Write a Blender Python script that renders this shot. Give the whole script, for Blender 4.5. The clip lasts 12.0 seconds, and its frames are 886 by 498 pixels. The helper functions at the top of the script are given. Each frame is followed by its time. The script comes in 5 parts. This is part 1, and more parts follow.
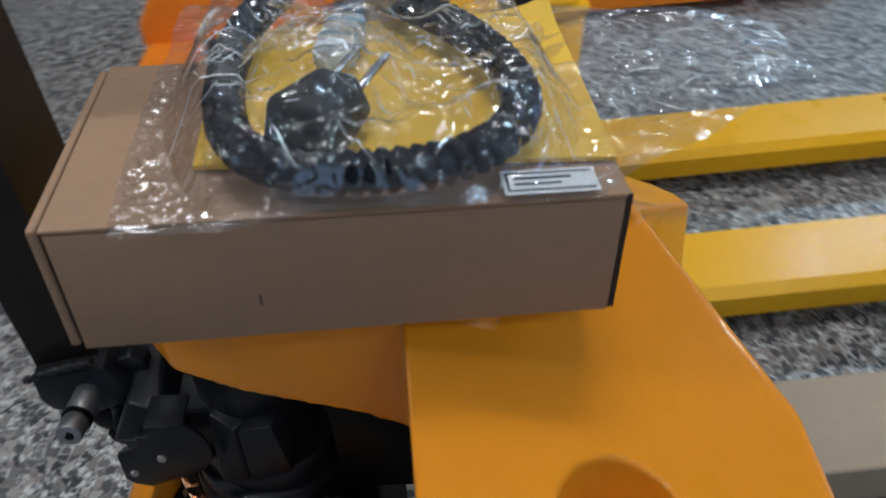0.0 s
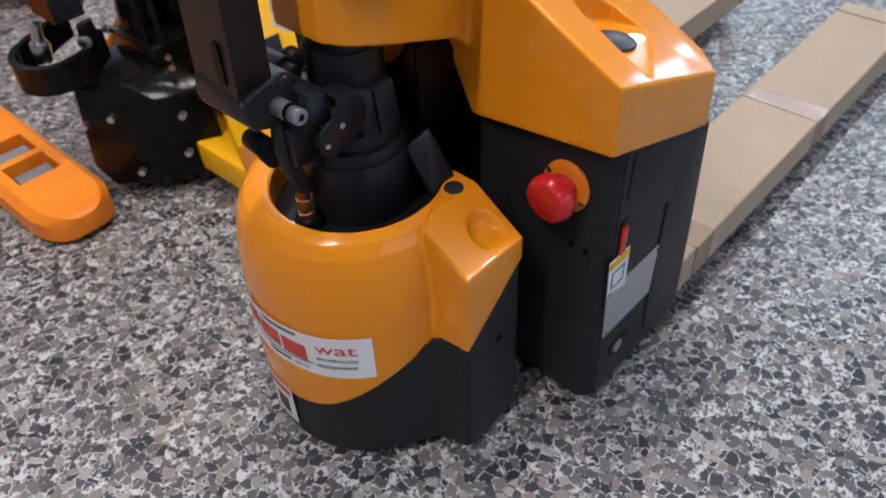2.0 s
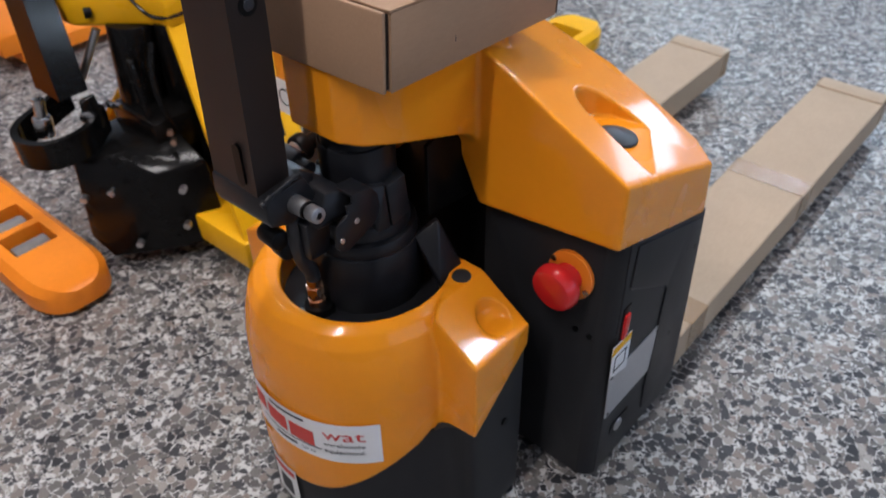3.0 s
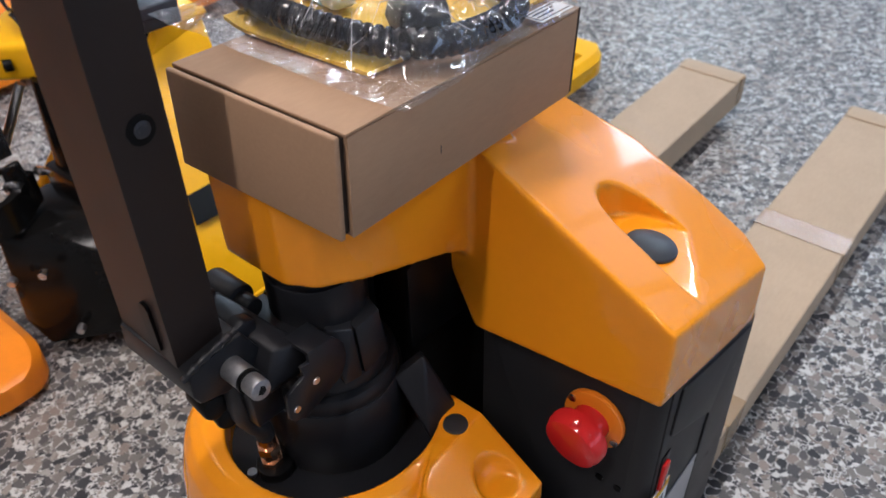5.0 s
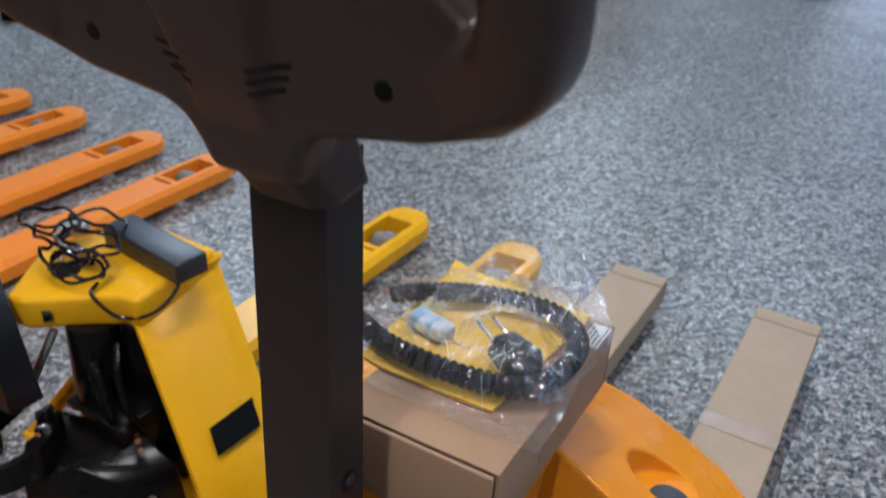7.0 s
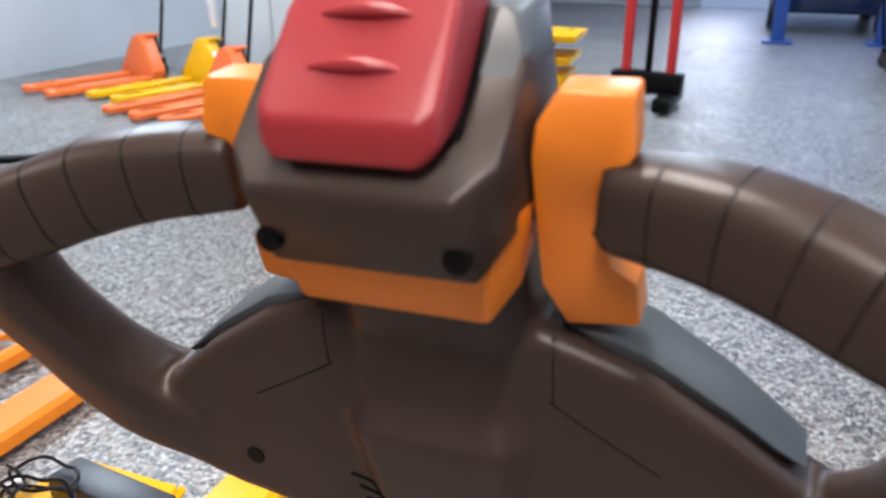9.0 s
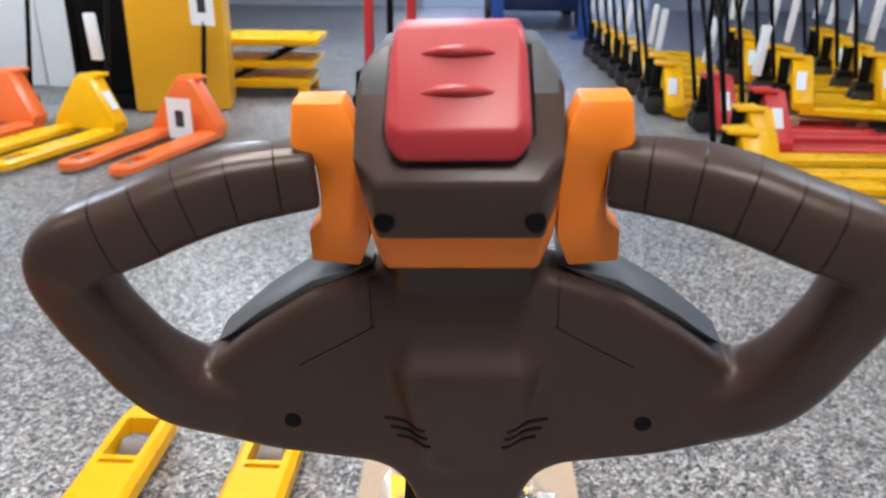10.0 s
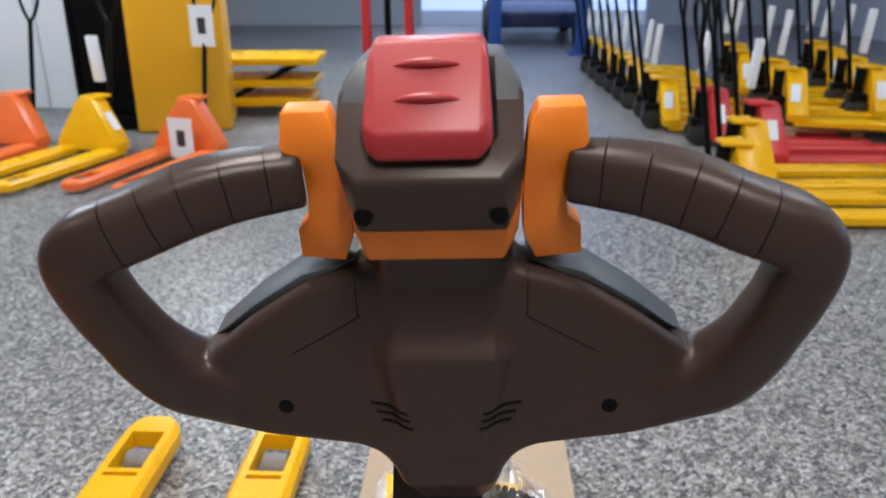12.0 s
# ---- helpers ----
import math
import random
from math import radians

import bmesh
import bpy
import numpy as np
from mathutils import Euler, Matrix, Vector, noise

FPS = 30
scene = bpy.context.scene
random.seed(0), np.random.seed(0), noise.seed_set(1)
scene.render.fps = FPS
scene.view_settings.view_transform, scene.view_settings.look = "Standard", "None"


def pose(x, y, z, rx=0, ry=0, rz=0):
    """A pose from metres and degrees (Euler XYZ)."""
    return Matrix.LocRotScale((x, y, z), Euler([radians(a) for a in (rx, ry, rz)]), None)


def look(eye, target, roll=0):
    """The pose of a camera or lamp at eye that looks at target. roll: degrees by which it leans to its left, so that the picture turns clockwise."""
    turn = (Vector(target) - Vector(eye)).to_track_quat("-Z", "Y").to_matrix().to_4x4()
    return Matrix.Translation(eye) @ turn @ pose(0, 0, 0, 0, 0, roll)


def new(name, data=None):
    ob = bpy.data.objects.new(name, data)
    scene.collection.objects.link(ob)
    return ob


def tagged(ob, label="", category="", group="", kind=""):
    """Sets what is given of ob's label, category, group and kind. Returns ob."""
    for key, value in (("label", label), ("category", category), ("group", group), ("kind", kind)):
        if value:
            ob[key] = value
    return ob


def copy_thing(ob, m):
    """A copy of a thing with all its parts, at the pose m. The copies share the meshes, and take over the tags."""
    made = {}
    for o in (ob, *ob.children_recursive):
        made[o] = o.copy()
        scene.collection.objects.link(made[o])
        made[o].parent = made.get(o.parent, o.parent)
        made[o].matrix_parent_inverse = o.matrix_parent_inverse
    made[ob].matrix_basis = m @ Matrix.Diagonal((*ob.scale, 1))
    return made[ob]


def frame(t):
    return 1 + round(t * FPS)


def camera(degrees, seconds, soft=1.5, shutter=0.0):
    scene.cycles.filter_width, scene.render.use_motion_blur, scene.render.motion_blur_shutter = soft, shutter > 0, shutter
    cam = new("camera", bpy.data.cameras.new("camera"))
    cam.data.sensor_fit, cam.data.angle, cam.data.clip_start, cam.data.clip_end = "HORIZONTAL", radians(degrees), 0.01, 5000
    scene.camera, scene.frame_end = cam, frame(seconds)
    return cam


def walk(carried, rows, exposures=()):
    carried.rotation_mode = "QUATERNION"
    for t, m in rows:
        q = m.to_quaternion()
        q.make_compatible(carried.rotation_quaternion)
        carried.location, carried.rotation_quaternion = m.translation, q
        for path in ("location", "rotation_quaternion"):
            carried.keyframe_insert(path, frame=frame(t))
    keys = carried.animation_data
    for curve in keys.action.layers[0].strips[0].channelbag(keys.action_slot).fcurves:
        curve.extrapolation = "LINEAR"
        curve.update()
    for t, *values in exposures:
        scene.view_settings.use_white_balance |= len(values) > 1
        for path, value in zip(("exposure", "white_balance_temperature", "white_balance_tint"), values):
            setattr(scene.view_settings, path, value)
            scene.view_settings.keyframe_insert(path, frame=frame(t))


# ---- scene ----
cam = camera(58.0, 12.0, shutter=0.25)
cam.data.dof.use_dof, cam.data.dof.focus_distance, cam.data.dof.aperture_fstop = True, 0.68, 9.4
PATH = [
    (0, (0.447, 0.013, 1.002), (-1.09, 0.05, -0.278), -4.8),
    (0.5, (0.461, -0.201, 1.008), (-0.838, 0.505, -0.339), -5.5),
    (1, (0.591, -0.393, 1.011), (-0.638, 0.464, -0.314), -7.0),
    (1.5, (0.669, -0.596, 0.992), (-0.473, 0.439, -0.282), -4.2),
    (2, (0.661, -0.652, 1.007), (-0.361, 0.415, -0.341), -2.7),
    (2.5, (0.642, -0.667, 1.029), (-0.358, 0.438, -0.304), -1.6),
    (3, (0.622, -0.662, 1.061), (-0.406, 0.499, -0.202), -1.2),
    (3.5, (0.604, -0.661, 1.099), (-0.464, 0.566, -0.063), -0.9),
    (3.7, (0.605, -0.67, 1.104), (-0.473, 0.581, -0.025), -0.6),
    (5.5, (0.404, -0.415, 1.021), (-0.582, 0.729, -0.29), -2.3),
    (6, (0.389, -0.447, 1.055), (-0.597, 0.694, -0.259), -2.2),
    (6.5, (0.371, -0.536, 1.151), (-0.578, 0.758, -0.043), 0.1),
    (7, (0.344, -0.628, 1.281), (-0.558, 0.856, 0.289), 1.9),
    (7.5, (0.29, -0.683, 1.376), (-0.638, 0.893, 0.567), 1.4),
    (7.7, (0.276, -0.701, 1.403), (-0.655, 0.892, 0.633), 1.1),
    (9.3, (0.072, -0.615, 1.417), (-0.406, 1.179, 0.673), 0.3),
    (9.5, (0.036, -0.644, 1.423), (-0.268, 1.188, 0.68), 0.6),
    (10, (0.014, -0.754, 1.437), (-0.062, 1.106, 0.705), 0.6),
    (10.5, (0.03, -0.818, 1.445), (-0.032, 1.047, 0.727), 0.2),
    (11, (0.023, -0.82, 1.444), (-0.023, 1.049, 0.734), -0.1),
    (11.5, (0.017, -0.816, 1.443), (-0.024, 1.057, 0.743), -0.2),
    (12, (0.031, -0.798, 1.44), (-0.051, 1.077, 0.747), -0.2),
]
walk(cam, [(t, look(eye, target, roll)) for t, eye, target, roll in PATH], [(0, -0.66, 5650, 5), (0.5, -0.58, 5550, 6), (1.0, -0.2, 5700, 10), (1.5, 0.10, 5900, 14), (3.5, 0.0, 6050, 14), (5.5, 0.10, 6200, 15), (6.5, -0.08, 5850, 12), (7.0, -0.28, 5800, 11), (7.5, -0.08, 5900, 12), (9.5, 0.62, 6500, 14), (10.0, 0.52, 6500, 14), (10.5, 0.32, 6420, 13), (12.0, 0.22, 6380, 13)])

# ---- light ----
world = bpy.data.worlds.new("showroom_air")
scene.world = world
world.use_nodes = True
world.node_tree.nodes["Background"].inputs[0].default_value = (0.75, 0.85, 1.0, 1)
world.node_tree.nodes["Background"].inputs[1].default_value = 0.35
scene.view_settings.exposure = -0.1


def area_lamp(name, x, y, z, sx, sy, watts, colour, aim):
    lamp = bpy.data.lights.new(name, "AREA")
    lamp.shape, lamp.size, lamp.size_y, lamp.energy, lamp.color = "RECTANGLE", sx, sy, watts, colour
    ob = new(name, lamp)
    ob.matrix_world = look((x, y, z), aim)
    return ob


TUBES = [(-3.2, -1.5), (-4.6, 3.8), (-3.2, 8.5), (0.35, -2.4), (2.7, 2.2), (4.3, -1.0), (4.3, 4.0), (4.3, 9.0), (-0.5, 6.5), (-0.5, 0.4)]
for lx, ly in TUBES:
    # warm white tubes over the rear half and the truck, daylight white ones further in
    watts = 74 if (lx, ly) == (-0.5, 0.4) else (24 if lx < 0 else 88 if lx < 3 else 26) if ly < 0 else 112 if -1 < lx < 0 else 160 if lx < 0 else 54 if lx < 3 else 18
    area_lamp("ceiling_tube_light", lx, ly, 3.86, 0.14, 1.5, watts, (1.0, 0.92, 0.84) if ly < 1 else (0.71, 0.88, 1.0), (lx, ly, 0))
area_lamp("window_daylight", 6.35, 2.0, 2.1, 9.0, 1.9, 10, (0.62, 0.80, 1.0), (0, 2.0, 0.6))
area_lamp("gate_daylight", -0.9, 16.6, 1.6, 1.3, 1.1, 34, (0.8, 0.86, 1.0), (-0.3, 6, 0.8))
# added fill lamp below the closed ceiling, tints the aisle floor blue
area_lamp("aisle_blue_fill", 1.2, 13.6, 3.9, 2.6, 6.0, 110, (0.36, 0.52, 1.0), (1.2, 13.6, 0.0))


# ---- materials ----
def nodes_of(name):
    m = bpy.data.materials.new(name)
    m.use_nodes = True
    t = m.node_tree
    return m, t, t.nodes["Principled BSDF"]


def coords(t, scale, kind="Object"):
    c, mp = t.nodes.new("ShaderNodeTexCoord"), t.nodes.new("ShaderNodeMapping")
    mp.inputs["Scale"].default_value = scale if hasattr(scale, "__len__") else (scale,) * 3
    t.links.new(c.outputs[kind], mp.inputs["Vector"])
    return mp.outputs["Vector"]


def noise_tex(t, scale, detail=4.0, rough=0.6, vec=None):
    n = t.nodes.new("ShaderNodeTexNoise")
    n.inputs["Scale"].default_value, n.inputs["Detail"].default_value, n.inputs["Roughness"].default_value = scale, detail, rough
    t.links.new(vec if vec is not None else coords(t, 1.0), n.inputs["Vector"])
    return n.outputs["Fac"]


def ramp(t, fac, stops):
    r = t.nodes.new("ShaderNodeValToRGB")
    while len(r.color_ramp.elements) < len(stops):
        r.color_ramp.elements.new(0.5)
    for e, (p, c) in zip(r.color_ramp.elements, stops):
        e.position, e.color = p, (*c, 1) if len(c) == 3 else c
    t.links.new(fac, r.inputs["Fac"])
    return r.outputs["Color"]


def mixed(t, fac, a, b, mode="MIX"):
    n = t.nodes.new("ShaderNodeMix")
    n.data_type, n.blend_type = "RGBA", mode
    for sock, v in ((n.inputs[0], fac), (n.inputs[6], a), (n.inputs[7], b)):
        if isinstance(v, bpy.types.NodeSocket):
            t.links.new(v, sock)
        else:
            sock.default_value = v if isinstance(v, float) else (*v, 1)
    return n.outputs[2]


def bumped(t, bsdf, fac, strength, distance):
    b = t.nodes.new("ShaderNodeBump")
    b.inputs["Strength"].default_value, b.inputs["Distance"].default_value = strength, distance
    t.links.new(fac, b.inputs["Height"])
    t.links.new(b.outputs["Normal"], bsdf.inputs["Normal"])


def surface(name, base, rough=0.5, metal=0.0, vary=0.12, grain=60.0, bump=0.15, bump_size=0.0006, coat=0.0, patch=4.0, spec=0.5):
    """A solid colour with slow patches, fine grain, uneven gloss and fine relief."""
    m, t, p = nodes_of(name)
    vec = coords(t, 1.0)
    slow, fine = noise_tex(t, patch, 3, 0.6, vec), noise_tex(t, grain, 5, 0.7, vec)
    dark = tuple(c * (1 - vary) for c in base)
    lite = tuple(min(1.0, c * (1 + vary)) for c in base)
    a = ramp(t, slow, [(0.3, dark), (0.7, lite)])
    col = mixed(t, 0.5, a, ramp(t, fine, [(0.3, dark), (0.7, lite)]))
    t.links.new(col, p.inputs["Base Color"])
    rr = ramp(t, slow, [(0.25, (max(0.02, rough - 0.07),) * 3), (0.75, (min(1, rough + 0.07),) * 3)])
    t.links.new(rr, p.inputs["Roughness"])
    p.inputs["Metallic"].default_value = metal
    p.inputs["Coat Weight"].default_value, p.inputs["Coat Roughness"].default_value = coat, 0.05
    p.inputs["Specular IOR Level"].default_value = spec
    if bump:
        bumped(t, p, fine, bump, bump_size)
    return m


def terrazzo():
    m, t, p = nodes_of("terrazzo")
    vec = coords(t, 1.0)
    warp = t.nodes.new("ShaderNodeTexNoise")
    warp.inputs["Scale"].default_value, warp.inputs["Detail"].default_value = 70.0, 3.0
    t.links.new(vec, warp.inputs["Vector"])
    off = t.nodes.new("ShaderNodeVectorMath")
    off.operation = "MULTIPLY_ADD"
    off.inputs[1].default_value = (0.010, 0.010, 0.0)
    t.links.new(warp.outputs["Color"], off.inputs[0])
    t.links.new(vec, off.inputs[2])
    col = ramp(t, noise_tex(t, 260.0, 4, 0.7, vec), [(0.3, (0.56, 0.555, 0.545)), (0.7, (0.78, 0.775, 0.76))])
    for scale, keep, edge in ((175.0, 0.60, 0.12), (108.0, 0.60, 0.11), (64.0, 0.60, 0.085)):
        v, e = t.nodes.new("ShaderNodeTexVoronoi"), t.nodes.new("ShaderNodeTexVoronoi")
        e.feature = "DISTANCE_TO_EDGE"
        for n in (v, e):
            n.voronoi_dimensions = "2D"
            n.inputs["Scale"].default_value = scale
            t.links.new(off.outputs[0], n.inputs["Vector"])
        sep = t.nodes.new("ShaderNodeSeparateColor")
        t.links.new(v.outputs["Color"], sep.inputs[0])
        stones = ramp(t, sep.outputs[0], [(0.0, (0.020, 0.021, 0.026)), (0.24, (0.060, 0.061, 0.068)), (0.46, (0.125, 0.118, 0.114)), (0.68, (0.215, 0.198, 0.185)), (0.82, (0.30, 0.245, 0.212)), (0.95, (0.42, 0.40, 0.37))])
        grainy = mixed(t, 1.0, stones, ramp(t, noise_tex(t, 420.0, 3, 0.7, vec), [(0.3, (0.8,) * 3), (0.7, (1.15,) * 3)]), "MULTIPLY")
        there = ramp(t, sep.outputs[1], [(keep, (1, 1, 1)), (keep + 0.01, (0, 0, 0))])
        inside = ramp(t, e.outputs["Distance"], [(edge * 0.7, (0, 0, 0)), (edge, (1, 1, 1))])
        col = mixed(t, mixed(t, 1.0, there, inside, "MULTIPLY"), col, grainy)
    worn = ramp(t, noise_tex(t, 0.8, 4, 0.6, vec), [(0.3, (0.68, 0.665, 0.655)), (0.7, (0.85, 0.855, 0.86))])
    t.links.new(mixed(t, 1.0, col, worn, "MULTIPLY"), p.inputs["Base Color"])
    t.links.new(ramp(t, noise_tex(t, 3.0, 5, 0.65, vec), [(0.3, (0.36,) * 3), (0.7, (0.50,) * 3)]), p.inputs["Roughness"])
    return m


def cardboard(name, base):
    m, t, p = nodes_of(name)
    fibre = noise_tex(t, 260.0, 4, 0.7, coords(t, (1.0, 0.25, 1.0)))
    slow = noise_tex(t, 9.0, 4, 0.6)
    flute = t.nodes.new("ShaderNodeTexWave")
    flute.inputs["Scale"].default_value, flute.inputs["Distortion"].default_value = 38.0, 0.6
    t.links.new(coords(t, 1.0), flute.inputs["Vector"])
    a = mixed(t, 0.5, ramp(t, slow, [(0.3, tuple(c * 0.9 for c in base)), (0.7, tuple(c * 1.07 for c in base))]), ramp(t, fibre, [(0.25, tuple(c * 0.86 for c in base)), (0.75, tuple(c * 1.1 for c in base))]))
    t.links.new(a, p.inputs["Base Color"])
    p.inputs["Roughness"].default_value = 0.72
    bumped(t, p, mixed(t, 0.35, fibre, flute.outputs["Fac"]), 0.12, 0.0008)
    return m


def clear_film(name, tint, gloss, wrinkle, density=0.18):
    """Thin clear plastic: mostly open, with a crinkled gloss."""
    m, t, p = nodes_of(name)
    t.nodes.remove(p)
    out = t.nodes["Material Output"]
    open_, gl, di = t.nodes.new("ShaderNodeBsdfTransparent"), t.nodes.new("ShaderNodeBsdfGlossy"), t.nodes.new("ShaderNodeBsdfDiffuse")
    open_.inputs[0].default_value = (*tint, 1)
    gl.inputs["Roughness"].default_value = gloss
    di.inputs[0].default_value = (0.9, 0.9, 0.92, 1)
    b = t.nodes.new("ShaderNodeBump")
    b.inputs["Strength"].default_value, b.inputs["Distance"].default_value = 0.5, 0.0012
    # flat film between sharp thin ridges
    lines = ramp(t, noise_tex(t, wrinkle, 2.5, 0.55, coords(t, (1.0, 0.6, 1.0))), [(0.46, (0, 0, 0)), (0.5, (1, 1, 1)), (0.54, (0, 0, 0))])
    t.links.new(lines, b.inputs["Height"])
    lw, fr = t.nodes.new("ShaderNodeLayerWeight"), t.nodes.new("ShaderNodeMapRange")
    lw.inputs["Blend"].default_value = 0.25
    fr.inputs["To Min"].default_value, fr.inputs["To Max"].default_value = 0.11, 0.55
    t.links.new(lw.outputs["Facing"], fr.inputs["Value"])
    t.links.new(b.outputs["Normal"], gl.inputs["Normal"])
    m1, m2 = t.nodes.new("ShaderNodeMixShader"), t.nodes.new("ShaderNodeMixShader")
    m1.inputs[0].default_value = density
    t.links.new(open_.outputs[0], m1.inputs[1])
    t.links.new(di.outputs[0], m1.inputs[2])
    t.links.new(fr.outputs[0], m2.inputs[0])
    t.links.new(m1.outputs[0], m2.inputs[1])
    t.links.new(gl.outputs[0], m2.inputs[2])
    t.links.new(m2.outputs[0], out.inputs["Surface"])
    return m


def glow(name, colour, strength):
    m, t, p = nodes_of(name)
    p.inputs["Base Color"].default_value = (*colour, 1)
    p.inputs["Emission Color"].default_value, p.inputs["Emission Strength"].default_value = (*colour, 1), strength
    return m


M_FLOOR = terrazzo()
M_WALL = surface("wall_paint", (0.46, 0.47, 0.49), 0.7, vary=0.06, grain=30, bump=0.2)
M_CEIL = surface("ceiling_paint", (0.52, 0.53, 0.54), 0.8, vary=0.05)
M_ORANGE = surface("orange_gloss_paint", (0.83, 0.284, 0.007), 0.28, vary=0.03, grain=90, bump=0.01, coat=0.5, spec=0.15)
M_ORANGE2 = surface("orange_fork_paint", (0.88, 0.25, 0.012), 0.4, vary=0.08, grain=70, bump=0.12, spec=0.35)
M_RED_ORANGE = surface("red_orange_paint", (0.85, 0.16, 0.03), 0.35, vary=0.08, grain=70, bump=0.12)
M_YELLOW = surface("yellow_paint", (0.86, 0.44, 0.004), 0.30, vary=0.06, grain=70, bump=0.06, spec=0.2)
M_AMBER = surface("amber_yellow_paint", (0.84, 0.40, 0.010), 0.4, vary=0.06, grain=40, bump=0.1)
M_RED = surface("red_paint", (0.62, 0.03, 0.03), 0.4, vary=0.08)
M_CHAR = surface("charcoal_powder_coat", (0.0155, 0.0158, 0.0178), 0.46, vary=0.1, grain=500, bump=0.25, bump_size=0.0003, spec=0.24)
M_BLACK = surface("black_steel", (0.0032, 0.0032, 0.0036), 0.34, vary=0.2, grain=200, bump=0.2, spec=0.13)
M_CAST = surface("glossy_black_casting", (0.0055, 0.0052, 0.0052), 0.2, vary=0.2, grain=120, bump=0.25, bump_size=0.0006, spec=0.18)
M_DARK = surface("dark_cast_steel", (0.0115, 0.0120, 0.0145), 0.36, vary=0.2, grain=400, bump=0.25, bump_size=0.0003, spec=0.26)
M_WRAP = surface("pale_printed_wrap", (0.54, 0.60, 0.65), 0.35, vary=0.2, grain=40)
M_ROLLER = surface("grey_nylon_roller", (0.20, 0.185, 0.175), 0.5, vary=0.25, grain=80)
M_RUBBER = surface("black_rubber", (0.02, 0.02, 0.022), 0.55, vary=0.15, grain=200, bump=0.2)
M_CAP = surface("slate_rubber", (0.022, 0.024, 0.03), 0.42, vary=0.1, grain=400, bump=0.1)
M_SLATE = surface("slate_plastic", (0.024, 0.026, 0.036), 0.4, vary=0.08, grain=700, bump=0.15, bump_size=0.0002)
M_HEAD = surface("taupe_moulded_plastic", (0.043, 0.0275, 0.0222), 0.36, vary=0.06, grain=900, bump=0.25, bump_size=0.0002, spec=0.30)
# the head's taupe plastic with reflected blue daylight put into its colour
M_HEAD_SHEEN = surface("taupe_plastic_blue_sheen", (0.055, 0.064, 0.073), 0.5, vary=0.06, grain=900, bump=0.2, bump_size=0.0002)
M_TILLER = surface("grey_brown_steel_paint", (0.022, 0.0158, 0.0138), 0.42, vary=0.08, grain=400, bump=0.2, bump_size=0.0003, spec=0.22)
M_RED_PLASTIC = surface("red_matt_plastic", (0.34, 0.024, 0.030), 0.42, vary=0.04, grain=900, bump=0.15, bump_size=0.0002)
M_RED_GLOSS = surface("red_gloss_plastic", (0.55, 0.018, 0.018), 0.16, vary=0.05, bump=0.0)
M_CLIP = surface("orange_plastic", (0.83, 0.22, 0.012), 0.4, vary=0.04, grain=900, bump=0.15, bump_size=0.0002)
M_ZINC = surface("dull_zinc", (0.34, 0.34, 0.35), 0.42, metal=0.9, vary=0.25, grain=300, bump=0.3)
M_STEEL = surface("zinc_steel", (0.55, 0.55, 0.56), 0.28, metal=1.0, vary=0.15, grain=150, bump=0.2)
M_BRASS = surface("copper_fitting", (0.7, 0.42, 0.28), 0.25, metal=1.0, vary=0.15)
M_BOX = cardboard("carton_brown", (0.34, 0.205, 0.120))
M_SLEEVE = cardboard("sleeve_brown", (0.43, 0.325, 0.225))
M_BOX_EDGE = surface("carton_slit", (0.025, 0.016, 0.011), 0.8)
M_WHITE = surface("white_label", (0.78, 0.78, 0.78), 0.45, vary=0.03, bump=0.05)
M_PRINT_RED = surface("red_print", (0.6, 0.06, 0.05), 0.5, vary=0.05, bump=0.0)
M_PRINT_DARK = surface("dark_print", (0.03, 0.03, 0.035), 0.5, vary=0.05, bump=0.0)
M_PLATE = surface("brushed_plate", (0.50, 0.51, 0.53), 0.4, metal=0.7, vary=0.15, grain=300)
M_MANUAL = surface("yellow_paper", (0.86, 0.53, 0.045), 0.6, vary=0.06, grain=200, bump=0.1)
M_CABLE = surface("black_cable", (0.006, 0.0065, 0.010), 0.14, vary=0.15, bump=0.05)
M_FILM = clear_film("clear_bag_film", (0.99, 0.99, 0.995), 0.10, 80.0, 0.02)
# near-white, so the strands on the bag read as highlights
M_GLINT = surface("white_film_glint", (0.97, 0.98, 1.0), 0.28, metal=0.5, vary=0.02, bump=0.0)
M_TAPE = surface("brown_packing_tape", (0.33, 0.225, 0.135), 0.2, vary=0.08, grain=90, bump=0.5, bump_size=0.002)
M_WOOD = surface("raw_wood", (0.36, 0.24, 0.13), 0.7, vary=0.2, grain=50, bump=0.3)
M_WRAP_BLUE = surface("light_blue_print", (0.22, 0.50, 0.72), 0.35, vary=0.1, bump=0.0)
M_BLUE = surface("blue_steel", (0.02, 0.07, 0.28), 0.4, vary=0.1)
M_CARPAINT = surface("dark_blue_car_paint", (0.01, 0.02, 0.06), 0.2, vary=0.1, coat=0.5)
M_GLASS = surface("dark_glass", (0.02, 0.025, 0.03), 0.08, vary=0.1, bump=0.0)
M_TUBE = glow("lamp_tube", (1.0, 0.97, 0.92), 9.0)
M_YARD = glow("hazy_yard_light", (0.50, 0.66, 1.0), 0.8)
M_DAY = glow("bright_daylight", (0.56, 0.72, 1.0), 0.7)


# ---- building helpers ----
def thing(name, label, category, at=None, group="", kind=""):
    ob = new(name)
    ob.empty_display_size = 0.05
    if at is not None:
        ob.matrix_world = at
    return tagged(ob, label, category, group, kind)


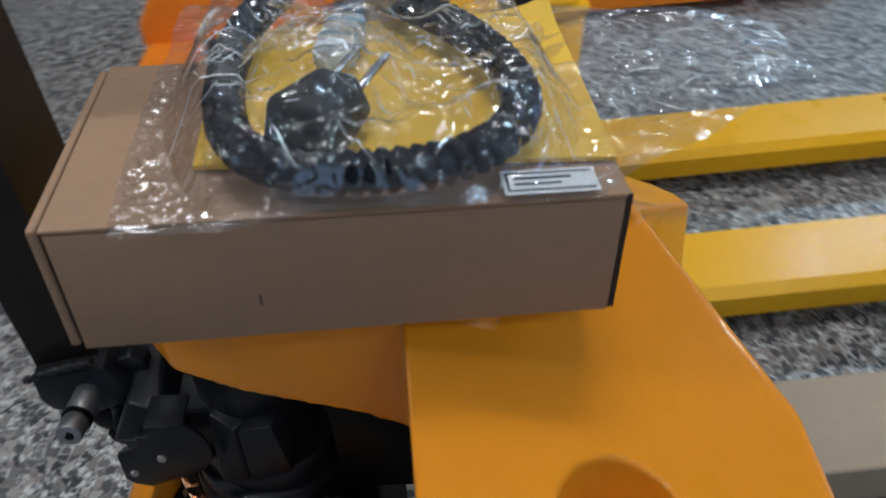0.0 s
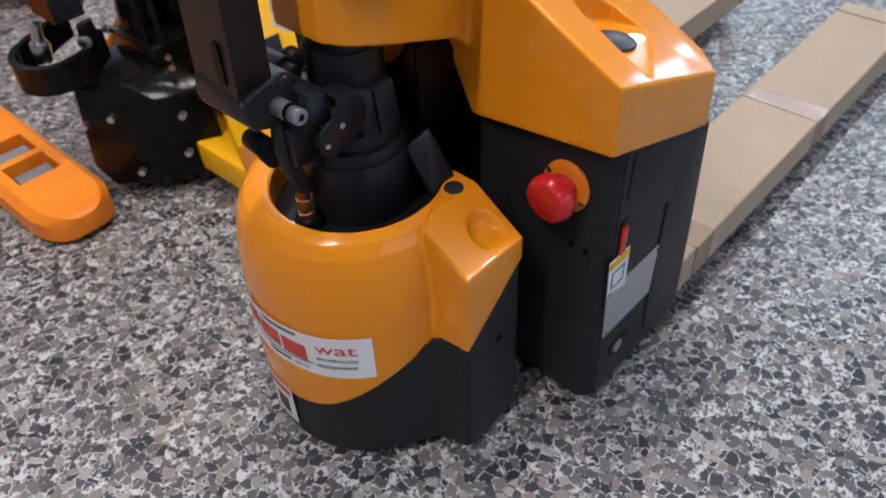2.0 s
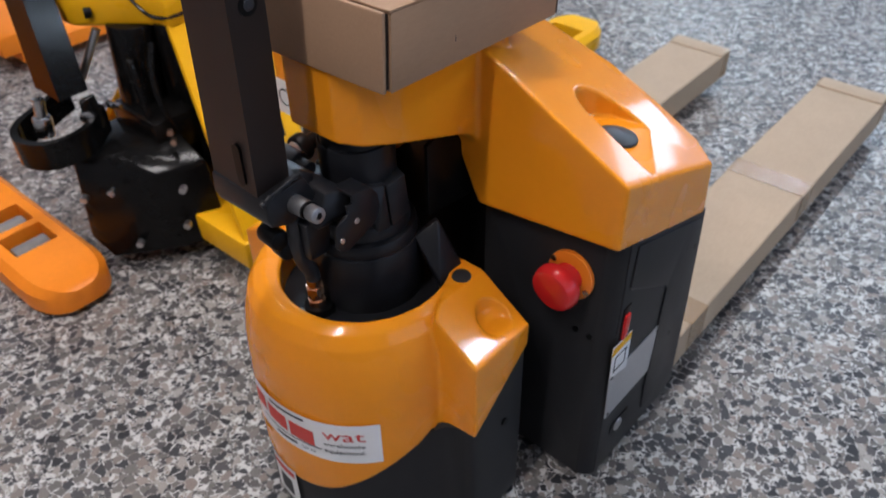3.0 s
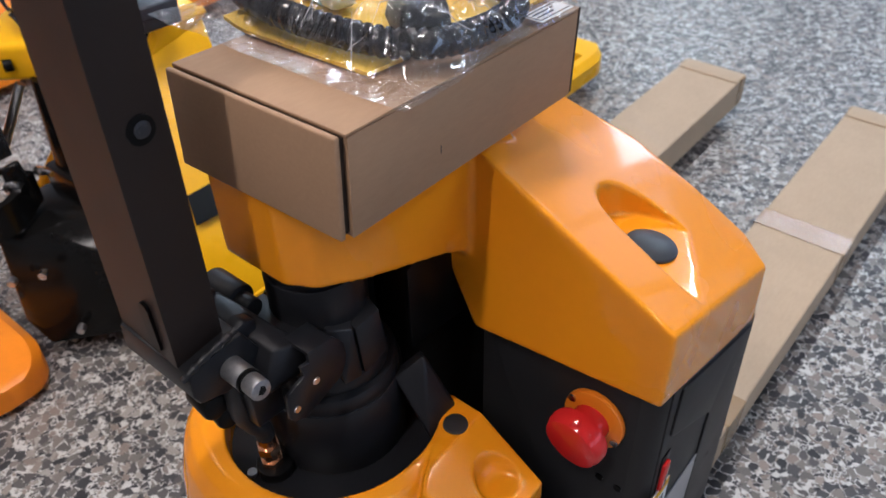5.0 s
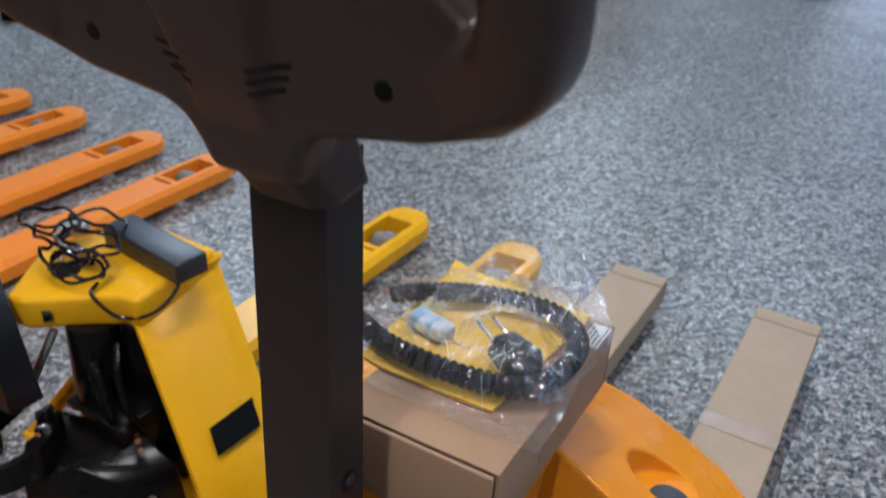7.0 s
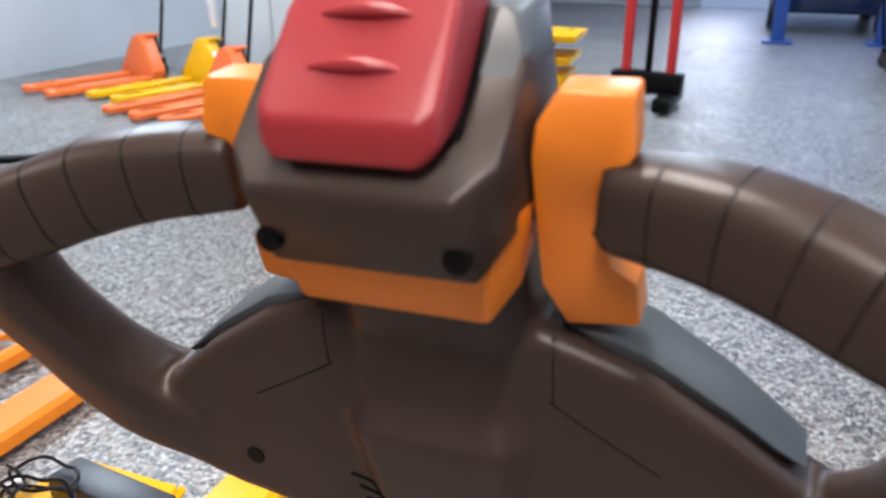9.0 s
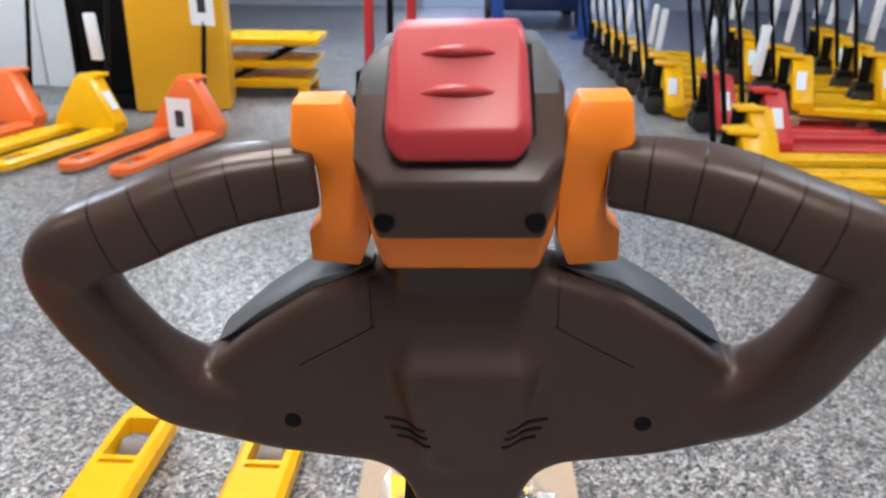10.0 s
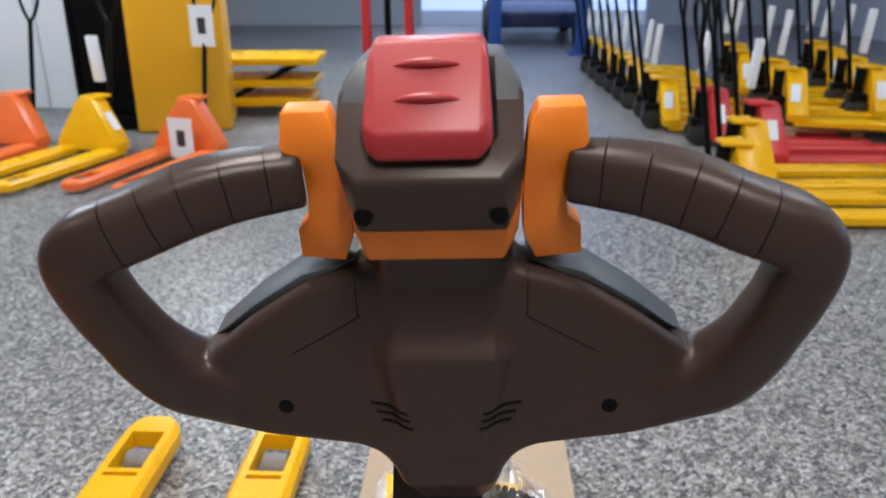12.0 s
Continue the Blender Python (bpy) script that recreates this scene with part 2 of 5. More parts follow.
def part(name, bm, material, parent=None, label="", smooth=32, mats=()):
    """One bmesh becomes one mesh object under a thing or a part, in its frame."""
    me = bpy.data.meshes.new(name)
    bmesh.ops.recalc_face_normals(bm, faces=bm.faces)
    bm.to_mesh(me)
    bm.free()
    for mm in (material, *mats):
        me.materials.append(mm)
    if smooth:
        me.polygons.foreach_set("use_smooth", [True] * len(me.polygons))
        me.set_sharp_from_angle(angle=radians(smooth))
    ob = new(name, me)
    if parent is not None:
        ob.parent = parent
    if label:
        ob["label"] = label
    return ob


def soften(bm, width, segments=2, angle=30, edges=None):
    if width > 0:
        es = edges if edges is not None else [e for e in bm.edges if len(e.link_faces) == 2 and e.calc_face_angle(0) > radians(angle)]
        bmesh.ops.bevel(bm, geom=es, offset=width, segments=segments, affect="EDGES", profile=0.5, clamp_overlap=True)
    return bm


def block(lo, hi, bevel=0.002, segments=2, m=None):
    bm = bmesh.new()
    c = [(a + b) / 2 for a, b in zip(lo, hi)]
    s = [max(1e-4, b - a) for a, b in zip(lo, hi)]
    bmesh.ops.create_cube(bm, size=1, matrix=Matrix.Translation(c) @ Matrix.Diagonal((*s, 1)))
    soften(bm, bevel, segments)
    if m is not None:
        bm.transform(m)
    return bm


def hull(points, bevel=0.0, segments=2):
    bm = bmesh.new()
    for p in points:
        bm.verts.new(p)
    res = bmesh.ops.convex_hull(bm, input=bm.verts)
    bmesh.ops.delete(bm, geom=[v for v in bm.verts if not v.link_faces], context="VERTS")
    bmesh.ops.dissolve_limit(bm, angle_limit=radians(1), verts=bm.verts, edges=bm.edges)
    return soften(bm, bevel, segments)


def prism(outline, axis, lo, hi, bevel=0.0, segments=2):
    """An outline in the two other axes, stretched from lo to hi along an axis."""
    bm = bmesh.new()
    place = {"x": lambda a, b, h: (h, a, b), "y": lambda a, b, h: (a, h, b), "z": lambda a, b, h: (a, b, h)}[axis]
    low, top = [bm.verts.new(place(a, b, lo)) for a, b in outline], [bm.verts.new(place(a, b, hi)) for a, b in outline]
    bm.faces.new(low), bm.faces.new(top)
    n = len(outline)
    for i in range(n):
        bm.faces.new((low[i], low[(i + 1) % n], top[(i + 1) % n], top[i]))
    bmesh.ops.recalc_face_normals(bm, faces=bm.faces)
    return soften(bm, bevel, segments)


def rod(a, b, r, r2=None, sides=20, bevel=0.0):
    a, b = Vector(a), Vector(b)
    bm = bmesh.new()
    bmesh.ops.create_cone(bm, cap_ends=True, segments=sides, radius1=r, radius2=r if r2 is None else r2, depth=(b - a).length)
    if bevel:
        soften(bm, bevel, 2, 50)
    bm.transform(Matrix.Translation((a + b) / 2) @ (b - a).to_track_quat("Z", "Y").to_matrix().to_4x4())
    return bm


def spline(points, n):
    """n places along a smooth curve through the points (tuples of any length)."""
    p = np.array(points, float)
    p = np.vstack([2 * p[0] - p[1], p, 2 * p[-1] - p[-2]])
    out = []
    for s in np.linspace(0, len(points) - 1, n):
        i = min(int(s), len(points) - 2)
        f, (a, b, c, d) = s - i, p[i : i + 4]
        out.append(0.5 * (2 * b + (c - a) * f + (2 * a - 5 * b + 4 * c - d) * f**2 + (3 * b - a - 3 * c + d) * f**3))
    return out


def tube(points, radius, sides=10, closed=False, flat=1.0):
    """A round sweep along points; radius is one number or one for each point."""
    bm = bmesh.new()
    pts = [Vector(p[:3]) for p in points]
    rad = [radius] * len(pts) if not hasattr(radius, "__len__") else list(radius)
    rings, up = [], None
    for i, p in enumerate(pts):
        d = (pts[(i + 1) % len(pts)] - pts[i - 1]) if closed or 0 < i < len(pts) - 1 else (pts[1] - p if i == 0 else p - pts[-2])
        d.normalize()
        if up is None:
            up = d.orthogonal().normalized()
        up = (up - d * up.dot(d)).normalized()
        side = d.cross(up)
        rings.append([bm.verts.new(p + rad[i] * (math.cos(2 * math.pi * k / sides) * up + flat * math.sin(2 * math.pi * k / sides) * side)) for k in range(sides)])
    for i in range(len(rings) - (0 if closed else 1)):
        a, b = rings[i], rings[(i + 1) % len(rings)]
        for k in range(sides):
            bm.faces.new((a[k], a[(k + 1) % sides], b[(k + 1) % sides], b[k]))
    if not closed:
        bm.faces.new(rings[0]), bm.faces.new(rings[-1])
    return bm


def loft(rings, cap_low=True, cap_top=True, closed=True):
    """Skins rings of equal numbers of places."""
    bm = bmesh.new()
    vs = [[bm.verts.new(p) for p in r] for r in rings]
    n = len(rings[0])
    for a, b in zip(vs, vs[1:]):
        for k in range(n if closed else n - 1):
            bm.faces.new((a[k], a[(k + 1) % n], b[(k + 1) % n], b[k]))
    if cap_low:
        bm.faces.new(vs[0])
    if cap_top:
        bm.faces.new(vs[-1])
    return bm


def joined(*bms):
    me = bpy.data.meshes.new("joined")
    out = bmesh.new()
    for b in bms:
        bmesh.ops.recalc_face_normals(b, faces=b.faces)
        b.to_mesh(me)
        b.free()
        out.from_mesh(me)
    bpy.data.meshes.remove(me)
    return out


def fused(bm, voxel, smooth=4, factor=0.5, cutter=None):
    """The solids of a bmesh melted into one skin with rounded seams; returns a bmesh."""
    me = bpy.data.meshes.new("fused")
    bmesh.ops.recalc_face_normals(bm, faces=bm.faces)
    bm.to_mesh(me)
    bm.free()
    ob = new("fused", me)
    r = ob.modifiers.new("skin", "REMESH")
    r.mode, r.voxel_size = "VOXEL", voxel
    if cutter is not None:
        cm = bpy.data.meshes.new("cutter")
        bmesh.ops.recalc_face_normals(cutter, faces=cutter.faces)
        cutter.to_mesh(cm)
        cutter.free()
        co = new("cutter", cm)
        bo = ob.modifiers.new("cut", "BOOLEAN")
        bo.operation, bo.object, bo.solver = "DIFFERENCE", co, "EXACT"
        r = ob.modifiers.new("skin_again", "REMESH")
        r.mode, r.voxel_size = "VOXEL", voxel
    s = ob.modifiers.new("round", "SMOOTH")
    s.factor, s.iterations = factor, smooth
    done = bpy.data.meshes.new_from_object(ob.evaluated_get(bpy.context.evaluated_depsgraph_get()))
    out = bmesh.new()
    out.from_mesh(done)
    bpy.data.objects.remove(ob)
    if cutter is not None:
        bpy.data.objects.remove(co)
        bpy.data.meshes.remove(cm)
    bpy.data.meshes.remove(me), bpy.data.meshes.remove(done)
    return out


def rounded(w, h, r, n=5):
    """A rectangle outline about 0,0 with round corners."""
    out = []
    for cx, cy, a0 in ((w / 2 - r, h / 2 - r, 0), (-w / 2 + r, h / 2 - r, 90), (-w / 2 + r, -h / 2 + r, 180), (w / 2 - r, -h / 2 + r, 270)):
        out += [(cx + r * math.cos(radians(a0 + 90 * k / n)), cy + r * math.sin(radians(a0 + 90 * k / n))) for k in range(n + 1)]
    return out


def structure(name, bm, material, label, category):
    return tagged(part(name, bm, material), label, category, kind="structure")


# ---- the showroom ----
structure("floor", block((-7, -6, -0.1), (7, 17, 0), 0), M_FLOOR, "speckled grey terrazzo floor with a dull polish", "floor")
structure("ceiling", block((-7, -6, 4.0), (7, 17, 4.2), 0), M_CEIL, "plain white showroom ceiling", "ceiling")
structure("wall_west", block((-7.2, -6, 0), (-7, 17, 4.0), 0), M_WALL, "plain pale grey painted wall", "wall")
structure("wall_south", block((-7.2, -6.2, 0), (7.2, -6, 4.0), 0), M_WALL, "plain pale grey painted wall", "wall")
for lo, hi in (((7, -6, 0), (7.2, 17, 1.0)), ((7, -6, 3.2), (7.2, 17, 4.0)), ((7, -6, 1.0), (7.2, -3, 3.2)), ((7, 7, 1.0), (7.2, 17, 3.2))):
    structure("wall_east", block(lo, hi, 0), M_WALL, "pale grey wall under and over a long window", "wall")
for lo, hi in (((-7.2, 17, 0), (-1.2, 17.2, 4.0)), ((3.6, 17, 0), (7.2, 17.2, 4.0)), ((-1.2, 17, 3.4), (3.6, 17.2, 4.0))):
    structure("wall_north", block(lo, hi, 0), M_WALL, "pale grey back wall beside a wide gate", "wall")
structure("backdrop", block((-4, 22, -0.5), (7, 22.1, 6), 0), M_YARD, "bright hazy daylight beyond the gate", "backdrop")
structure("ground", block((-7, 17.2, -0.12), (9, 22, -0.004), 0), M_WALL, "pale concrete yard beyond the gate", "ground")
structure("window_daylight_pane", block((7.3, -3, 1.0), (7.32, 7, 3.2), 0), M_DAY, "bright overcast daylight behind the long window", "backdrop")
for lx, ly in TUBES:
    lamp = thing("ceiling_light", "long white ceiling tube lamp in a shallow tray", "ceiling light", pose(lx, ly, 3.9), "ceiling lamps")
    part("tray", block((-0.16, -0.82, 0.0), (0.16, 0.82, 0.1), 0.01), M_CEIL, lamp)
    for sx in (-0.07, 0.07):
        part("tube", rod((sx, -0.78, -0.015), (sx, 0.78, -0.015), 0.014), M_TUBE, lamp, "glowing white tube")

# ---- the electric pallet truck ----
MID = 0.012
truck = thing("electric_pallet_truck", "new orange and charcoal electric pallet truck with wrapped forks", "pallet truck")

# orange upper cover: a nose over the steering column and a sloping wing on each side
def wing(side):
    f = (lambda x: x) if side > 0 else (lambda x: 2 * MID - x)
    pts = [(0.113, -0.007, 0.669), (0.309, -0.008, 0.570), (0.306, 0.233, 0.480), (0.268, 0.262, 0.4875), (0.2, 0.263, 0.5225), (0.13, 0.247, 0.566), (0.07, 0.202, 0.614), (0.0, 0.152, 0.669), (0.0, -0.004, 0.669),
           (0.309, -0.008, 0.482), (0.308, 0.238, 0.397), (0.268, 0.266, 0.405), (0.2, 0.268, 0.41), (0.13, 0.25, 0.41), (0.105, -0.008, 0.458), (0.095, 0.2, 0.40), (0.105, -0.006, 0.566), (0.0, 0.2, 0.5)]
    return hull([(f(x), y, z) for x, y, z in pts])


nose_plan = [(MID + s * x, y) for s, pts in ((-1, ((0.088, 0.05), (0.084, 0.0), (0.070, -0.12), (0.058, -0.166), (0.036, -0.184))), (1, ((0.036, -0.184), (0.058, -0.166), (0.072, -0.12), (0.090, 0.0), (0.092, 0.05)))) for x, y in pts]
nose = loft([[(x, y, 0.558 - y * 0.27) for x, y in nose_plan], [(x, y, 0.671 - y * 0.12) for x, y in nose_plan]])
# finger recess: a nearly level floor cut into the slope, round at its upper end


def recess_floor(x, y):
    return 0.5475 - 0.093 * (x - 0.227) - 0.115 * (y - 0.108)


scoop = [(0.33, 0.066), (0.25, 0.067), (0.206, 0.069), (0.188, 0.076), (0.176, 0.089), (0.1705, 0.105), (0.1715, 0.120), (0.179, 0.136), (0.193, 0.149), (0.212, 0.157), (0.236, 0.162), (0.33, 0.165)]
cut = loft([[(x, y, recess_floor(x, y)) for x, y in scoop], [(x - (0.006 if x < 0.3 else 0), y + (0.004 if y > 0.11 else -0.004), 0.75) for x, y in scoop]])
corner = prism([(-0.034, 0.580), (-0.034, 0.5685), (-0.024, 0.564), (-0.014, 0.557), (-0.007, 0.546), (-0.005, 0.530), (0.01, 0.530), (0.01, 0.580)], "x", 0.074, 0.1005)
cover = fused(joined(wing(1), wing(-1), nose, corner), 0.0023, 9, cutter=cut)
part("battery_cover", cover, M_ORANGE, truck, "glossy orange moulded cover with a finger recess", smooth=60)
lie = Matrix.Translation((0.2275, 0.1075, recess_floor(0.2275, 0.1075))) @ Vector((0.093, 0.115, 1)).to_track_quat("Z", "Y").to_matrix().to_4x4()
dome = loft([[(r * math.cos(a), r * math.sin(a), z) for a in np.linspace(0, 2 * math.pi, 41)[:-1]] for r, z in ((0.0238, -0.002), (0.0252, 0.001), (0.0256, 0.0025), (0.0245, 0.0042), (0.018, 0.0062), (0.009, 0.0073), (0.001, 0.0075))])
dome.transform(lie)
part("release_cap", dome, M_CAP, truck, "round black rubber cap")

# charcoal housing panels under the wings
for s in (1, -1):
    f = (lambda x: x) if s > 0 else (lambda x: 2 * MID - x)
    rear = [(f(x), z) for x, z in ((0.098, 0.03), (0.285, 0.022), (0.285, 0.478), (0.110, 0.461), (0.101, 0.449))]
    part("rear_panel", prism(rear, "y", 0.012, 0.03, 0.003), M_CHAR, truck)
    outline = [(0.03, 0.022), (0.225, 0.022), (0.268, 0.03), (0.262, 0.2), (0.246, 0.402), (0.20, 0.414), (0.03, 0.476)]
    side = prism(outline, "x", f(0.288), f(0.307), 0.003)
    part("side_panel", side, M_CHAR, truck)
    edge = [(f(0.278) + s * 0.029 * math.sin(radians(a)), 0.041 - 0.029 * math.cos(radians(a))) for a in range(0, 91, 15)]
    inner = [(f(0.278) + s * 0.016 * math.sin(radians(a)), 0.041 - 0.016 * math.cos(radians(a))) for a in range(90, -1, -15)]
    part("corner_panel", prism(edge + inner, "z", 0.022, 0.478), M_CHAR, truck)
part("chassis", joined(block((-0.26, 0.04, 0.05), (0.28, 0.25, 0.42), 0.01), block((-0.085, 0.034, 0.06), (0.106, 0.06, 0.60), 0.002)), M_BLACK, truck)

# emergency stop on the rear panel
stop = part("stop_ring", joined(prism([(0.242 + 0.033 * math.cos(a), 0.402 + 0.036 * math.sin(a)) for a in np.linspace(0, 2 * math.pi, 33)[:-1]], "y", 0.004, 0.0115, 0.002)), M_CLIP, truck, "flat orange oval ring")
part("stop_button", joined(rod((0.241, 0.006, 0.401), (0.240, -0.016, 0.400), 0.020), rod((0.240, -0.010, 0.400), (0.2385, -0.034, 0.398), 0.033, 0.0305, 40, 0.008)), M_RED_GLOSS, truck, "glossy red mushroom emergency button")
for x, z in ((0.218, 0.420), (0.268, 0.389)):
    part("screw", rod((x, 0.0035, z), (x, 0.0015, z), 0.004, sides=12), M_STEEL, stop)
for x, z in ((0.255, 0.312), (0.277, 0.311)):
    part("panel_hole", rod((x, 0.0118, z), (x, 0.0105, z), 0.0045, sides=14), M_BLACK, truck)

part("horn", joined(rod((-0.174, 0.014, 0.459), (-0.174, -0.060, 0.459), 0.012), rod((-0.174, -0.056, 0.459), (-0.173, -0.074, 0.459), 0.021, 0.0195, 28, 0.003)), M_BLACK, truck, "round black horn")
part("horn_face", rod((-0.173, -0.073, 0.459), (-0.1729, -0.0755, 0.459), 0.013, sides=24), M_STEEL, truck)
seal = part("paper_seal", block((-0.284, -0.0095, 0.455), (-0.246, -0.0085, 0.512), 0), M_WHITE, truck, "white paper seal with a round stamp")
part("stamp", tube([(-0.265 + 0.013 * math.cos(a), -0.0098, 0.484 + 0.013 * math.sin(a)) for a in np.linspace(0, 2 * math.pi, 25)[:-1]], 0.0011, 5, True), M_PRINT_DARK, seal)

# side panel details
part("panel_step", prism([(0.046, 0.458), (0.041, 0.394), (0.048, 0.386), (0.152, 0.322), (0.158, 0.314), (0.150, 0.115), (0.156, 0.06), (0.250, 0.06), (0.246, 0.19), (0.234, 0.394), (0.20, 0.405)], "x", 0.306, 0.3098, 0.002), M_CHAR, truck, "raised step of the side panel")
part("side_slot", block((0.3065, 0.036, 0.30), (0.3085, 0.054, 0.36), 0.0006), M_BLACK, truck)
part("battery_switch", block((0.3075, 0.038, 0.305), (0.3125, 0.051, 0.348), 0.002), M_RED_GLOSS, truck, "red switch tab in a slot")
plate = part("rating_plate", prism([(0.024, 0.245), (0.158, 0.242), (0.162, 0.15), (0.03, 0.152)], "x", 0.3078, 0.3092), M_PLATE, truck, "brushed metal rating plate")
for y, z in ((0.030, 0.238), (0.152, 0.235), (0.155, 0.157), (0.036, 0.158)):
    part("plate_rivet", rod((0.3088, y, z), (0.3098, y, z), 0.0028, sides=10), M_STEEL, plate)
note = part("battery_label", prism([(0.018, 0.305), (0.066, 0.303), (0.068, 0.23), (0.022, 0.245)], "x", 0.3096, 0.3102), M_WHITE, truck, "white battery label with a yellow head")
part("label_head", block((0.3101, 0.019, 0.288), (0.3105, 0.066, 0.302), 0), M_YELLOW, note)
part("label_frame", joined(block((0.3101, 0.028, 0.25), (0.3105, 0.031, 0.28), 0), block((0.3101, 0.055, 0.25), (0.3105, 0.058, 0.28), 0), block((0.3101, 0.028, 0.277), (0.3105, 0.058, 0.28), 0), block((0.3101, 0.028, 0.25), (0.3105, 0.058, 0.253), 0)), M_PRINT_DARK, note)
part("latch_slot", prism([(0.085 + x, 0.095 + z) for x, z in rounded(0.055, 0.026, 0.012)], "x", 0.3065, 0.3085), M_BLACK, truck)
part("latch", rod((0.307, 0.078, 0.095), (0.311, 0.078, 0.095), 0.011, sides=20, bevel=0.002), M_STEEL, truck, "round zinc latch")
for y, z in ((0.205, 0.355), (0.202, 0.193), (0.228, 0.345)):
    part("panel_hole", rod((0.3090, y, z), (0.3101, y, z), 0.004, sides=14), M_BLACK, truck)

# forks under their cardboard sleeves
for x0, x1 in ((0.145, 0.289), (-0.257, -0.12)):
    part("fork", joined(block((x0, 0.2, 0.048), (x1, 1.32, 0.094), 0.012), block((x0, 0.1, 0.05), (x1, 0.26, 0.2), 0.01)), M_ORANGE, truck)
    for y in (0.95, 1.03):
        part("load_roller", rod((x0 + 0.03, y, 0.038), (x1 - 0.03, y, 0.038), 0.038, bevel=0.003), M_RUBBER, truck)


def sleeve(x0, x1, label):
    s = thing("cardboard_sleeve", label, "fork sleeve", group="sleeves on the forks")
    wall = 0.006
    z0, z1, y0, y1 = 0.036, 0.106, 0.262, 1.346
    inset = [(x0, z0), (x0, z1 - 0.002), (x0 + 0.002, z1), (x1 - 0.002, z1), (x1, z1 - 0.002), (x1, z0), (x1 - wall, z0), (x1 - wall, z1 - wall), (x0 + wall, z1 - wall), (x0 + wall, z0)]
    part("shell", prism(inset, "y", y0, y1), M_SLEEVE, s)
    part("end_flap", block((x0 + 0.001, y1, z0 + 0.01), (x1 - 0.001, y1 + 0.004, z1 - 0.001), 0.001), M_SLEEVE, s)
    part("flap", block((x0 + 0.002, y1 - 0.05, z1), (x1 - 0.002, y1 + 0.003, z1 + 0.003), 0.001), M_SLEEVE, s)
    for y, w in ((0.835, 0.055), (0.36, 0.06), (1.33, 0.03)):
        band = [(x0 - 0.001, z0 + 0.005), (x0 - 0.001, z1 + 0.0008), (x1 + 0.001, z1 + 0.0008), (x1 + 0.001, z0 + 0.005), (x1 + 0.0016, z0 + 0.005), (x1 + 0.0016, z1 + 0.0014), (x0 - 0.0016, z1 + 0.0014), (x0 - 0.0016, z0 + 0.005)]
        part("tape", prism(band, "y", y - w / 2, y + w / 2), M_TAPE, s, "glossy brown packing tape")
    return s


sleeve(0.137, 0.298, "brown cardboard sleeve taped round a truck fork")
sleeve(-0.266, -0.112, "brown cardboard sleeve taped round a truck fork")

# ---- drive unit: round cover, drum, column ----
DC = (MID, -0.135)


def drive_outline():
    """Plan of the drive cover, from the rear right wing round the front to the rear left wing."""
    right = [(0.225, -0.056), (0.227, -0.10), (0.227, -0.150), (0.218, -0.163), (0.199, -0.166), (0.184, -0.172), (0.171, -0.186), (0.155, -0.215), (0.124, -0.256), (0.078, -0.287), (MID, -0.3)]
    left = [(2 * MID - x, y) for x, y in right[-2::-1]]
    return [tuple(p) for p in spline(right + left, 91)]


PLAN = drive_outline()


def rim(k):
    """Where dark skirt and orange hood meet, along the outline."""
    x, y = PLAN[k]
    u = abs(x - DC[0])
    if y < -0.18:
        return 0.108 + 0.105 * (u / 0.16) ** 2.4
    if y < -0.15:
        return 0.213 + 0.027 * (y + 0.18) / 0.03
    return 0.240 + (y + 0.15) * 0.86


def ring(scale, z, lift=None):
    out = []
    for k, (x, y) in enumerate(PLAN):
        out.append((DC[0] + (x - DC[0]) * scale, DC[1] + (y - DC[1]) * scale if y < DC[1] else y, z if lift is None else lift(k)))
    return out


skirt = loft([ring(0.985, 0.018), ring(0.99, 0.05), ring(0.985, 0, lambda k: rim(k) + 0.004), ring(0.93, 0, lambda k: rim(k) + 0.004)], False, False, False)
part("drive_skirt", skirt, M_CHAR, truck, "charcoal lower skirt of the drive unit", smooth=40)
OC = (0.026, -0.138)
# the bowl of the hood, with a faceted shoulder block melted into each side
half = [(MID, -0.3), (0.078, -0.287), (0.124, -0.256), (0.153, -0.217), (0.170, -0.175), (0.175, -0.13), (0.172, -0.09), (0.166, -0.056)]
BOWL = [tuple(p) for p in spline([(2 * MID - x, y) for x, y in half[:0:-1]] + half, 80)]


def bowl_ring(scale, z):
    return [(DC[0] + (x - DC[0]) * scale, DC[1] + (y - DC[1]) * scale if y < DC[1] else y, z) for x, y in BOWL]


def shoulder(s):
    pts = [(0.112, -0.056, 0.404), (0.152, -0.056, 0.404), (0.152, -0.145, 0.404), (0.2275, -0.056, 0.355), (0.2275, -0.162, 0.355), (0.2275, -0.056, 0.18), (0.2275, -0.162, 0.18), (0.1605, -0.160, 0.3985), (0.150, -0.166, 0.18), (0.112, -0.056, 0.18)]
    return hull([(MID + s * (x - MID), y, z) for x, y, z in pts])


def skirt_cut(scale, z=None):
    plan = [(PLAN[0][0], 0.02)] + PLAN + [(PLAN[-1][0], 0.02)]
    return [(MID + (x - MID) * scale, -0.05 + (y + 0.05) * scale, rim(min(max(k - 1, 0), len(PLAN) - 1)) if z is None else z) for k, (x, y) in enumerate(plan)]


